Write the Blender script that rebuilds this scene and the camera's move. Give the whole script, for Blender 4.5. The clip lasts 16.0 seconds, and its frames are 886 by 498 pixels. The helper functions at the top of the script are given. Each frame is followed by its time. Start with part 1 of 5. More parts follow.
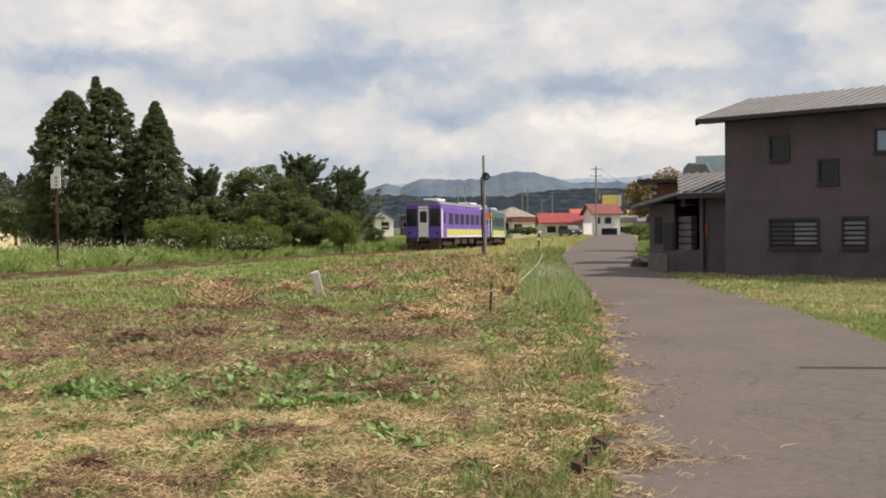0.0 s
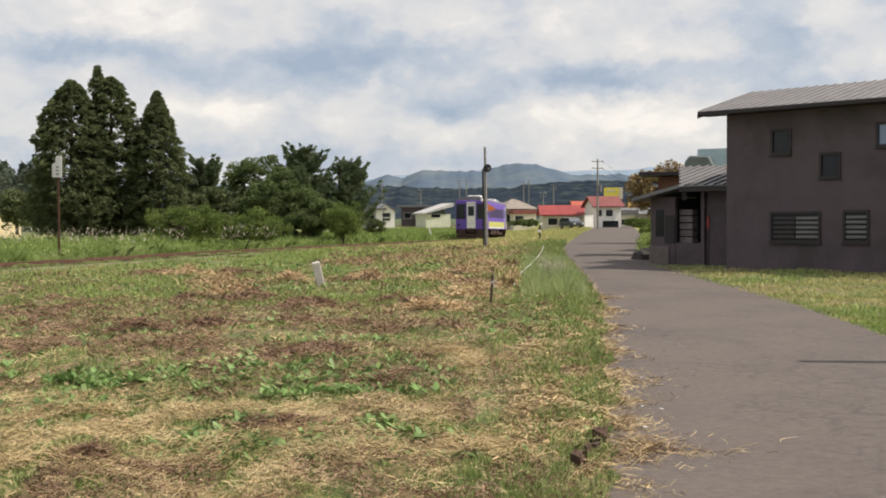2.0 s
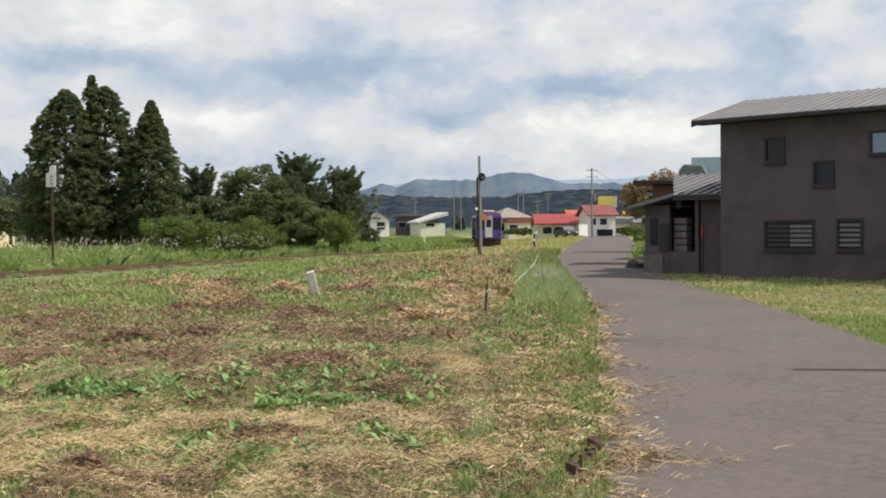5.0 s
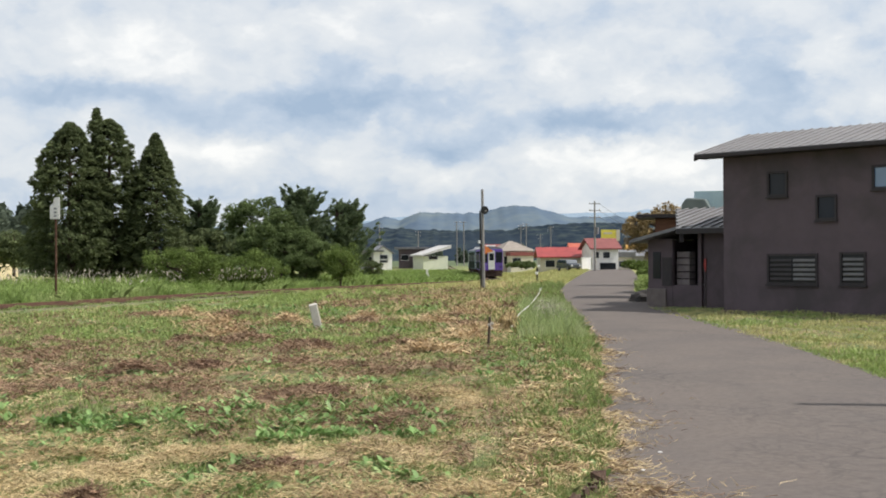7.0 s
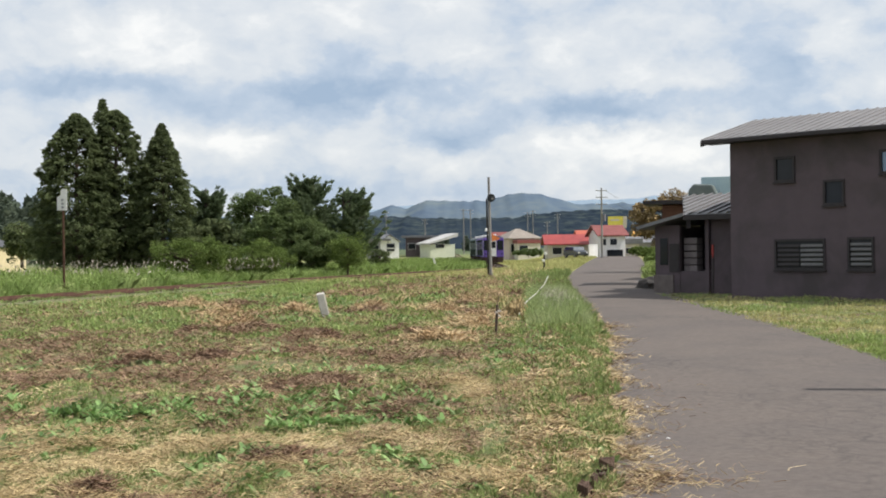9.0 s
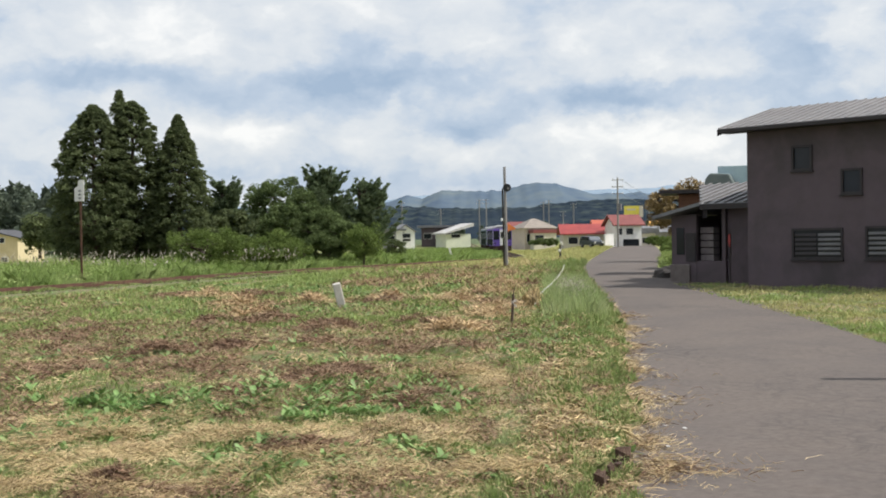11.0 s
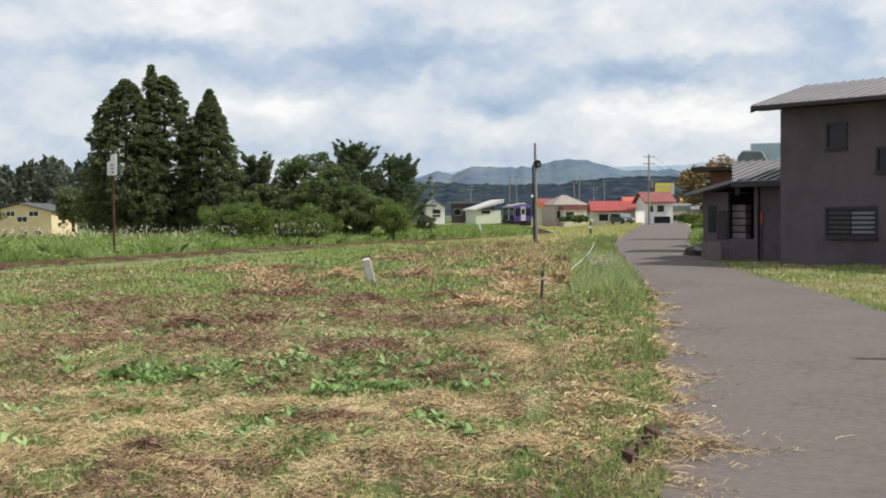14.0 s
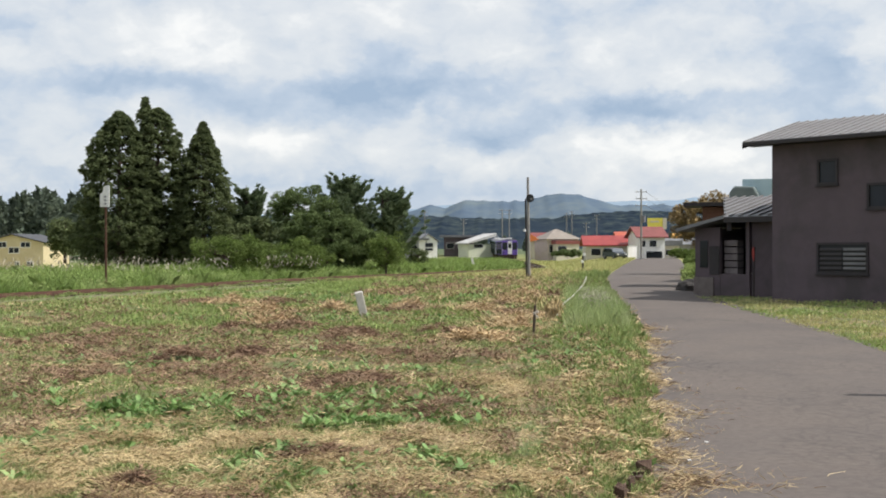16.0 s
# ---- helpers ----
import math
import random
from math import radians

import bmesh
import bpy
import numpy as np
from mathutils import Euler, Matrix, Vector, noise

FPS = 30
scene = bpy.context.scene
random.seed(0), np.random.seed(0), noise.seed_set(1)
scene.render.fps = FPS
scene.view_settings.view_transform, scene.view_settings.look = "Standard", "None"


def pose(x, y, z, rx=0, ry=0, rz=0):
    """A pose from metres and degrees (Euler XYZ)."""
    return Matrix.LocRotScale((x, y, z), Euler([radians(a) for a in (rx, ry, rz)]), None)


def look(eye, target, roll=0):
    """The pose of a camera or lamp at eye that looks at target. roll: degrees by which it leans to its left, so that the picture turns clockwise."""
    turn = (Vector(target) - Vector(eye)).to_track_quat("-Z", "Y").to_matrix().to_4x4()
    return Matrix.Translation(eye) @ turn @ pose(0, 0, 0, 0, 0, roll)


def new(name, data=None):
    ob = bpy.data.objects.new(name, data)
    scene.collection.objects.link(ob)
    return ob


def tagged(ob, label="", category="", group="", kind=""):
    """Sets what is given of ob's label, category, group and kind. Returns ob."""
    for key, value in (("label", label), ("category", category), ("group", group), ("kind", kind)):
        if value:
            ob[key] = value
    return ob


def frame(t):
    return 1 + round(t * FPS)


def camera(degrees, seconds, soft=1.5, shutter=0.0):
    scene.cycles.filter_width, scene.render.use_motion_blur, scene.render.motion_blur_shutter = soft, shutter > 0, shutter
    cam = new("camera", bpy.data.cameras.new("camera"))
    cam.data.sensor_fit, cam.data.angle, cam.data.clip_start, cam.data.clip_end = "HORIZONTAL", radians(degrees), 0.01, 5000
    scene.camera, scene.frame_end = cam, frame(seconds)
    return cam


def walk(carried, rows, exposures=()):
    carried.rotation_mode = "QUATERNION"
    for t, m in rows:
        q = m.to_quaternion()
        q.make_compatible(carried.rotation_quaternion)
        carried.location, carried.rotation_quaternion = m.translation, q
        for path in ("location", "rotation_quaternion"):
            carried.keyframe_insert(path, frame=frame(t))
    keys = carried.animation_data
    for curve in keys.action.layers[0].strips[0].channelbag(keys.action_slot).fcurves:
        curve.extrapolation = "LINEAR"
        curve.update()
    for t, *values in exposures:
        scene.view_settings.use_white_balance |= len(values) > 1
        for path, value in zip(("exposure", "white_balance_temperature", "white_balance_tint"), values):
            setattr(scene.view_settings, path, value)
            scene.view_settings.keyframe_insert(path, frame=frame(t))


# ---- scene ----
EYE = (0.0, 0.0, 1.75)
cam = camera(43.0, 16.0, soft=1.9)
# seconds, pitch, roll, yaw of the hand-held camera
TURNS = [
    (0.0, -1.210, 0.700, 0.000), (0.5, -1.313, 0.568, 0.080), (1.0, -1.532, 0.567, -0.075), (1.5, -1.628, 0.579, 0.113),
    (2.0, -1.645, 0.347, 0.060), (2.5, -1.836, 0.326, 0.011), (3.0, -1.881, 0.579, -0.110), (3.5, -2.007, 0.324, -0.150),
    (4.0, -1.610, 0.441, -0.330), (6.5, -0.648, 0.437, 0.023), (7.0, 0.491, 0.300, -0.073), (7.5, 0.862, 0.403, -0.352),
    (8.0, 1.115, 0.233, -0.425), (8.5, 0.403, 0.597, -0.248), (9.0, -0.107, 0.770, 0.279), (11.5, -0.738, 0.808, 1.200),
    (12.0, -0.939, 0.637, 1.434), (12.5, -1.125, 0.393, 1.810), (13.0, -1.361, 0.200, 2.139), (13.5, -1.631, 0.218, 2.375),
    (14.0, -1.811, 0.535, 2.608), (14.5, -0.951, 0.487, 2.133), (15.0, -0.524, 0.333, 2.159), (15.5, -0.355, -0.030, 2.254),
    (16.0, -0.104, 0.178, 2.231)]
walk(cam, [(t, pose(*EYE, 90 + p, r, y)) for t, p, r, y in TURNS],
     exposures=[(0.0, 0.06, 7080, 13), (2.0, 0.07, 6900, 12), (4.0, 0.08, 6700, 11), (6.5, 0.15, 6450, 9), (8.0, 0.2, 6400, 9), (9.0, 0.15, 6400, 9), (16.0, 0.15, 6400, 9)])

# ---- light ----
SUN_AZ, SUN_EL = radians(-4), radians(52)      # azimuth from +x towards +y
sun_dir = Vector((math.cos(SUN_AZ) * math.cos(SUN_EL), math.sin(SUN_AZ) * math.cos(SUN_EL), math.sin(SUN_EL)))
sun = new("sun", bpy.data.lights.new("sun", "SUN"))
sun.data.energy, sun.data.angle, sun.data.color = 5.0, radians(0.6), (1.0, 0.95, 0.87)
sun.matrix_world = look((30, 0, 40), Vector((30, 0, 40)) - sun_dir)


def node(nt, kind, **kw):
    n = nt.nodes.new(kind)
    for k, v in kw.items():
        if k in n.inputs:
            n.inputs[k].default_value = v
        else:
            n.inputs[int(k[1:])].default_value = v
    return n


def math_node(nt, op, a, b=None, clamp=False):
    n = nt.nodes.new("ShaderNodeMath")
    n.operation, n.use_clamp = op, clamp
    for i, v in enumerate((a, b)):
        if v is None:
            continue
        if isinstance(v, (int, float)):
            n.inputs[i].default_value = v
        else:
            nt.links.new(v, n.inputs[i])
    return n.outputs[0]


def mix_rgb(nt, fac, a, b, blend="MIX"):
    n = nt.nodes.new("ShaderNodeMix")
    n.data_type, n.blend_type = "RGBA", blend
    for i, v in ((0, fac), (6, a), (7, b)):
        if isinstance(v, (int, float)):
            n.inputs[i].default_value = v
        elif isinstance(v, (tuple, list)):
            n.inputs[i].default_value = (*v[:3], 1)
        else:
            nt.links.new(v, n.inputs[i])
    return n.outputs[2]


def build_world():
    """Broken cloud over blue sky."""
    w = bpy.data.worlds.new("sky")
    scene.world = w
    w.use_nodes = True
    nt = w.node_tree
    nt.nodes.clear()
    L = nt.links.new
    sky = nt.nodes.new("ShaderNodeTexSky")
    sky.sky_type, sky.sun_disc = "NISHITA", False
    sky.sun_elevation, sky.sun_rotation = SUN_EL, math.pi / 2 - SUN_AZ
    sky.air_density, sky.dust_density = 1.0, 2.0
    tc = nt.nodes.new("ShaderNodeTexCoord")
    mp = nt.nodes.new("ShaderNodeMapping")
    mp.inputs["Scale"].default_value = (1, 1, 1.6)
    L(tc.outputs["Generated"], mp.inputs["Vector"])

    def noise_tex(scale, detail, rough, dist=0.0, off=0.0):
        m = nt.nodes.new("ShaderNodeMapping")
        m.inputs["Location"].default_value = (off, off * 0.7, off * 1.3)
        L(mp.outputs[0], m.inputs["Vector"])
        n = node(nt, "ShaderNodeTexNoise", Scale=scale, Detail=detail, Roughness=rough, Distortion=dist)
        L(m.outputs[0], n.inputs["Vector"])
        return n

    big = noise_tex(5.5, 7, 0.55, 0.0, 3.1).outputs["Fac"]
    warp = noise_tex(20.0, 8, 0.6, 0.0, 1.9)
    # direction pushed about by noise, so that cloud edges are ragged
    sub = nt.nodes.new("ShaderNodeVectorMath")
    sub.operation = "SUBTRACT"
    sub.inputs[1].default_value = (0.5, 0.5, 0.5)
    L(warp.outputs["Color"], sub.inputs[0])
    mul = nt.nodes.new("ShaderNodeVectorMath")
    mul.operation = "MULTIPLY_ADD"
    mul.inputs[1].default_value = (0.11, 0.0, 0.055)
    L(sub.outputs[0], mul.inputs[0])
    L(tc.outputs["Generated"], mul.inputs[2])
    sep = nt.nodes.new("ShaderNodeSeparateXYZ")
    L(mul.outputs[0], sep.inputs[0])

    puff_at = nt.nodes.new("ShaderNodeVectorMath")
    puff_at.operation = "MULTIPLY_ADD"
    puff_at.inputs[1].default_value = (0.045, 0.045, 0.045)
    L(sub.outputs[0], puff_at.inputs[0])
    L(mp.outputs[0], puff_at.inputs[2])

    def heap(dx, dz):
        """How thick the cloud is, looked up a little way off towards the sun or at the spot itself."""
        m = nt.nodes.new("ShaderNodeMapping")
        m.inputs["Location"].default_value = (dx, 0, dz)
        L(puff_at.outputs[0], m.inputs["Vector"])
        v = node(nt, "ShaderNodeTexVoronoi", Scale=6.5, Detail=4.0, Roughness=0.5, Lacunarity=2.2)
        v.feature, v.normalize = "SMOOTH_F1", True
        v.inputs["Smoothness"].default_value = 0.3
        L(m.outputs[0], v.inputs["Vector"])
        f = node(nt, "ShaderNodeTexNoise", Scale=5.5, Detail=7.0, Roughness=0.5)
        L(m.outputs[0], f.inputs["Vector"])
        return math_node(nt, "SUBTRACT", f.outputs["Fac"], math_node(nt, "MULTIPLY", v.outputs["Distance"], 1.3))

    here = heap(0.0, 0.0)
    relief = math_node(nt, "MULTIPLY", math_node(nt, "SUBTRACT", here, heap(0.014, 0.036)), 1.35)
    thick = math_node(nt, "MULTIPLY", math_node(nt, "ADD", here, -0.10), 0.45)

    def blob(x, z, a, b):
        dx = math_node(nt, "DIVIDE", math_node(nt, "SUBTRACT", sep.outputs[0], x), a)
        dz = math_node(nt, "DIVIDE", math_node(nt, "SUBTRACT", sep.outputs[2], z), b)
        r = math_node(nt, "ADD", math_node(nt, "MULTIPLY", dx, dx), math_node(nt, "MULTIPLY", dz, dz))
        return math_node(nt, "EXPONENT", math_node(nt, "MULTIPLY", r, -1.0))

    def total(rows):
        out = None
        for x, z, a, b, s in rows:
            v = math_node(nt, "MULTIPLY", blob(x, z, a, b), s)
            out = v if out is None else math_node(nt, "ADD", out, v)
        return out

    dark = total([(-0.115, 0.138, 0.040, 0.024, 1.0), (-0.045, 0.134, 0.050, 0.016, 0.9), (-0.014, 0.095, 0.070, 0.016, 0.75),
                  (0.150, 0.118, 0.100, 0.013, 1.05), (0.275, 0.140, 0.055, 0.022, 0.9), (-0.29, 0.142, 0.07, 0.010, 0.6), (-0.37, 0.10, 0.08, 0.03, 0.5),
                  (-0.10, 0.06, 0.25, 0.014, 0.2), (0.33, 0.105, 0.08, 0.012, 0.4), (-0.02, 0.25, 0.2, 0.02, 0.4), (0.05, 0.040, 0.6, 0.022, 0.32)])
    light = total([(0.000, 0.167, 0.060, 0.018, 1.0), (-0.165, 0.094, 0.040, 0.009, 1.0), (-0.25, 0.163, 0.03, 0.010, 0.7), (0.10, 0.177, 0.025, 0.018, 0.9),
                   (0.135, 0.086, 0.090, 0.012, 0.8), (0.315, 0.160, 0.025, 0.03, 1.0), (0.235, 0.158, 0.015, 0.018, 0.7), (0.065, 0.140, 0.03, 0.014, 0.5),
                   (-0.36, 0.165, 0.06, 0.012, 0.6), (-0.06, 0.118, 0.012, 0.006, 0.5), (0.20, 0.185, 0.04, 0.016, 0.5), (-0.20, 0.19, 0.06, 0.012, 0.4)])
    lum = math_node(nt, "ADD", math_node(nt, "MULTIPLY", math_node(nt, "SUBTRACT", big, 0.5), 0.35), thick)
    lum = math_node(nt, "ADD", lum, relief)
    lum = math_node(nt, "ADD", math_node(nt, "ADD", lum, math_node(nt, "MULTIPLY", dark, -0.46)),
                    math_node(nt, "MULTIPLY", light, 0.26))
    ramp = nt.nodes.new("ShaderNodeValToRGB")
    e = ramp.color_ramp.elements
    e[0].position, e[0].color = 0.0, (0.36, 0.46, 0.60, 1)
    e[1].position, e[1].color = 1.0, (0.95, 0.935, 0.91, 1)
    for p, c in ((0.34, (0.52, 0.595, 0.70)), (0.55, (0.67, 0.705, 0.75)), (0.76, (0.765, 0.78, 0.795))):
        k = ramp.color_ramp.elements.new(p)
        k.color = (*c, 1)
    L(math_node(nt, "ADD", lum, 0.60, clamp=True), ramp.inputs[0])
    hue = mix_rgb(nt, 1.0, sky.outputs[0], (0.10, 0.10, 0.10), "MULTIPLY")
    bg = nt.nodes.new("ShaderNodeBackground")
    L(mix_rgb(nt, 0.9, hue, ramp.outputs[0]), bg.inputs["Color"])
    bg.inputs["Strength"].default_value = 1.0
    out = nt.nodes.new("ShaderNodeOutputWorld")
    L(bg.outputs[0], out.inputs["Surface"])


build_world()


# ---- materials ----
def mat(name, colours, scale=4.0, rough=0.8, metal=0.0, bump=0.0, bump_scale=None, spread=0.18, island=0.0, stretch=None,
        stain=None, stain_scale=0.6, spec=0.4, translucent=0.0):
    """A surface from two or three colours mixed by grain at two scales, with relief; island: change from piece to piece."""
    m = bpy.data.materials.new(name)
    m.use_nodes = True
    nt = m.node_tree
    L = nt.links.new
    bsdf = nt.nodes["Principled BSDF"]
    tc = nt.nodes.new("ShaderNodeTexCoord")
    mp = nt.nodes.new("ShaderNodeMapping")
    L(tc.outputs["Object"], mp.inputs["Vector"])
    if stretch:
        mp.inputs["Scale"].default_value = stretch
    n1 = node(nt, "ShaderNodeTexNoise", Scale=scale, Detail=8.0, Roughness=0.62)
    L(mp.outputs[0], n1.inputs["Vector"])
    ramp = nt.nodes.new("ShaderNodeValToRGB")
    es = ramp.color_ramp.elements
    lo, hi = 0.5 - spread, 0.5 + spread
    es[0].position, es[1].position = lo, hi
    es[0].color, es[1].color = (*colours[0], 1), (*colours[-1], 1)
    for i, c in enumerate(colours[1:-1], 1):
        k = es.new(lo + (hi - lo) * i / (len(colours) - 1))
        k.color = (*c, 1)
    L(n1.outputs["Fac"], ramp.inputs[0])
    col = ramp.outputs[0]
    if stain:
        n2 = node(nt, "ShaderNodeTexNoise", Scale=stain_scale, Detail=5.0, Roughness=0.6, Distortion=0.4)
        L(tc.outputs["Object"], n2.inputs["Vector"])
        r2 = node(nt, "ShaderNodeMapRange", **{"From Min": 0.46, "From Max": 0.68})
        L(n2.outputs["Fac"], r2.inputs[0])
        col = mix_rgb(nt, math_node(nt, "MULTIPLY", r2.outputs[0], 0.75), col, stain)
    if island:
        g = nt.nodes.new("ShaderNodeNewGeometry")
        r3 = node(nt, "ShaderNodeMapRange", **{"To Min": 1 - island, "To Max": 1 + island})
        L(g.outputs["Random Per Island"], r3.inputs[0])
        vm = nt.nodes.new("ShaderNodeVectorMath")
        vm.operation = "SCALE"
        L(col, vm.inputs[0])
        L(r3.outputs[0], vm.inputs["Scale"])
        col = vm.outputs[0]
    L(col, bsdf.inputs["Base Color"])
    bsdf.inputs["Roughness"].default_value = rough
    bsdf.inputs["Metallic"].default_value = metal
    bsdf.inputs["Specular IOR Level"].default_value = spec
    if bump:
        n3 = node(nt, "ShaderNodeTexNoise", Scale=bump_scale or scale * 4, Detail=6.0)
        L(mp.outputs[0], n3.inputs["Vector"])
        b = node(nt, "ShaderNodeBump", Strength=bump, Distance=0.03)
        L(n3.outputs["Fac"], b.inputs["Height"])
        L(b.outputs[0], bsdf.inputs["Normal"])
    if translucent:
        tr = nt.nodes.new("ShaderNodeBsdfTranslucent")
        L(col, tr.inputs["Color"])
        ms = nt.nodes.new("ShaderNodeMixShader")
        ms.inputs[0].default_value = translucent
        L(bsdf.outputs[0], ms.inputs[1])
        L(tr.outputs[0], ms.inputs[2])
        L(ms.outputs[0], nt.nodes["Material Output"].inputs["Surface"])
    return m


def glass(name, colour, rough=0.06):
    m = mat(name, [colour, tuple(c * 1.4 for c in colour)], 1.5, rough, spec=0.22)
    return m


M = {}
M["asphalt"] = mat("asphalt", [(0.090, 0.072, 0.063), (0.109, 0.089, 0.079), (0.128, 0.106, 0.094)], 14.0, 0.92, bump=0.12, bump_scale=60)
M["wall_dark"] = mat("dark_render", [(0.094, 0.072, 0.083), (0.110, 0.085, 0.097)], 2.0, 0.85, bump=0.15, bump_scale=60, stain=(0.06, 0.051, 0.053))
M["dark_trim"] = mat("dark_trim", [(0.022, 0.018, 0.02), (0.034, 0.028, 0.031)], 5.0, 0.6)
M["metal_roof"] = mat("metal_roof", [(0.17, 0.162, 0.166), (0.23, 0.218, 0.218)], 1.4, 0.45, 0.2, stain=(0.17, 0.155, 0.155), stain_scale=0.8)
M["pane"] = glass("window_pane", (0.018, 0.02, 0.024))
# blue base colour stands in for sky mirrored in one upper window
M["pane_sky"] = mat("painted_sky_pane", [(0.10, 0.18, 0.29), (0.13, 0.21, 0.32)], 1.0, 0.05, spec=1.0)
M["slat"] = mat("pale_slat", [(0.11, 0.108, 0.112), (0.15, 0.148, 0.15)], 3.0, 0.6)
M["purple"] = mat("purple_paint", [(0.13, 0.075, 0.36), (0.15, 0.09, 0.40)], 2.0, 0.6, stain=(0.12, 0.07, 0.31), spec=0.2)
M["teal"] = mat("teal_paint", [(0.045, 0.10, 0.115), (0.06, 0.12, 0.13)], 2.0, 0.55, spec=0.15)
# dark tone standing in for shade on the train's left side
M["side_shade"] = mat("side_shade", [(0.035, 0.042, 0.036), (0.05, 0.058, 0.05)], 2.0, 0.9, spec=0.0)
# rough and weakly specular, to keep sky glare off the train windows
M["train_pane"] = mat("matte_train_pane", [(0.018, 0.02, 0.024), (0.03, 0.032, 0.036)], 1.5, 0.5, spec=0.12)
M["lime"] = mat("lime_band", [(0.42, 0.45, 0.10), (0.55, 0.52, 0.16)], 3.0, 0.4)
M["white"] = mat("white_paint", [(0.66, 0.65, 0.64), (0.80, 0.79, 0.77)], 2.5, 0.55, stain=(0.58, 0.56, 0.53))
M["cream"] = mat("cream_wall", [(0.50, 0.46, 0.38), (0.60, 0.56, 0.47)], 1.2, 0.8, stain=(0.42, 0.38, 0.31))
M["pink_wall"] = mat("beige_pink_wall", [(0.46, 0.38, 0.33), (0.55, 0.47, 0.41)], 1.2, 0.8)
M["yellow_wall"] = mat("yellow_wall", [(0.48, 0.40, 0.25), (0.56, 0.475, 0.31)], 1.0, 0.8)
M["grey_wall"] = mat("grey_wall", [(0.20, 0.20, 0.22), (0.28, 0.28, 0.29)], 1.0, 0.8)
M["pale_green_wall"] = mat("pale_green_wall", [(0.50, 0.53, 0.42), (0.60, 0.62, 0.50)], 1.0, 0.8)
M["under"] = mat("underframe", [(0.02, 0.018, 0.017), (0.05, 0.042, 0.038)], 6.0, 0.8)
M["silver"] = mat("roof_grey", [(0.13, 0.125, 0.15), (0.19, 0.185, 0.21)], 2.0, 0.5)
M["rust"] = mat("rusty_steel", [(0.045, 0.026, 0.020), (0.075, 0.042, 0.030), (0.11, 0.06, 0.042)], 5.0, 0.9, 0.0, spec=0.1, bump=0.3)
M["sleeper"] = mat("sleeper_wood", [(0.06, 0.045, 0.035), (0.12, 0.095, 0.075)], 6.0, 0.9, bump=0.4)
M["ballast"] = mat("ballast", [(0.11, 0.105, 0.055), (0.16, 0.15, 0.085), (0.12, 0.15, 0.05)], 7.0, 0.95, bump=0.7, bump_scale=30)
M["concrete"] = mat("concrete", [(0.42, 0.39, 0.36), (0.58, 0.54, 0.50)], 5.0, 0.85, bump=0.3, stain=(0.33, 0.28, 0.23), stain_scale=2.0)
M["pole_grey"] = mat("weathered_pole", [(0.19, 0.18, 0.175), (0.27, 0.255, 0.245)], 6.0, 0.8)
M["black"] = mat("black_paint", [(0.012, 0.012, 0.013), (0.025, 0.025, 0.026)], 4.0, 0.5)
M["orange"] = mat("orange_paint", [(0.75, 0.20, 0.05), (0.85, 0.27, 0.08)], 4.0, 0.5)
M["red_roof"] = mat("red_roof", [(0.22, 0.032, 0.032), (0.30, 0.05, 0.047)], 1.0, 0.5, stain=(0.36, 0.06, 0.05))
M["orange_roof"] = mat("orange_roof", [(0.36, 0.08, 0.045), (0.44, 0.11, 0.065)], 1.0, 0.55)
M["maroon_roof"] = mat("maroon_roof", [(0.16, 0.045, 0.042), (0.22, 0.065, 0.06)], 1.0, 0.6)
M["tan_roof"] = mat("tan_roof", [(0.20, 0.17, 0.145), (0.27, 0.235, 0.205)], 1.0, 0.7)
M["grey_roof"] = mat("grey_roof", [(0.12, 0.12, 0.13), (0.19, 0.19, 0.20)], 1.0, 0.6)
M["green_metal"] = mat("grey_green_sheet", [(0.10, 0.125, 0.125), (0.15, 0.175, 0.17)], 1.0, 0.5)
M["red_paint"] = mat("red_paint", [(0.26, 0.035, 0.035), (0.33, 0.05, 0.045)], 4.0, 0.5)
M["yellow"] = mat("yellow_board", [(0.62, 0.55, 0.08), (0.72, 0.64, 0.12)], 2.0, 0.5)
M["tank_orange"] = mat("ochre_tank", [(0.55, 0.28, 0.06), (0.65, 0.36, 0.10)], 2.0, 0.5)
M["wood"] = mat("brown_boards", [(0.09, 0.04, 0.025), (0.15, 0.07, 0.04)], 3.0, 0.75, stretch=(1, 1, 8))
M["pale_blue"] = mat("pale_blue_sheet", [(0.36, 0.48, 0.54), (0.44, 0.56, 0.60)], 2.0, 0.4)
M["crate"] = mat("grey_crate", [(0.13, 0.11, 0.115), (0.22, 0.19, 0.19)], 4.0, 0.6)
M["car_paint"] = mat("dark_blue_paint", [(0.07, 0.08, 0.095), (0.09, 0.10, 0.115)], 2.0, 0.25, 0.4)
M["tyre"] = mat("tyre", [(0.015, 0.015, 0.015), (0.03, 0.03, 0.03)], 8.0, 0.9)
M["rope"] = mat("white_hose", [(0.40, 0.39, 0.35), (0.52, 0.50, 0.45)], 8.0, 0.7)
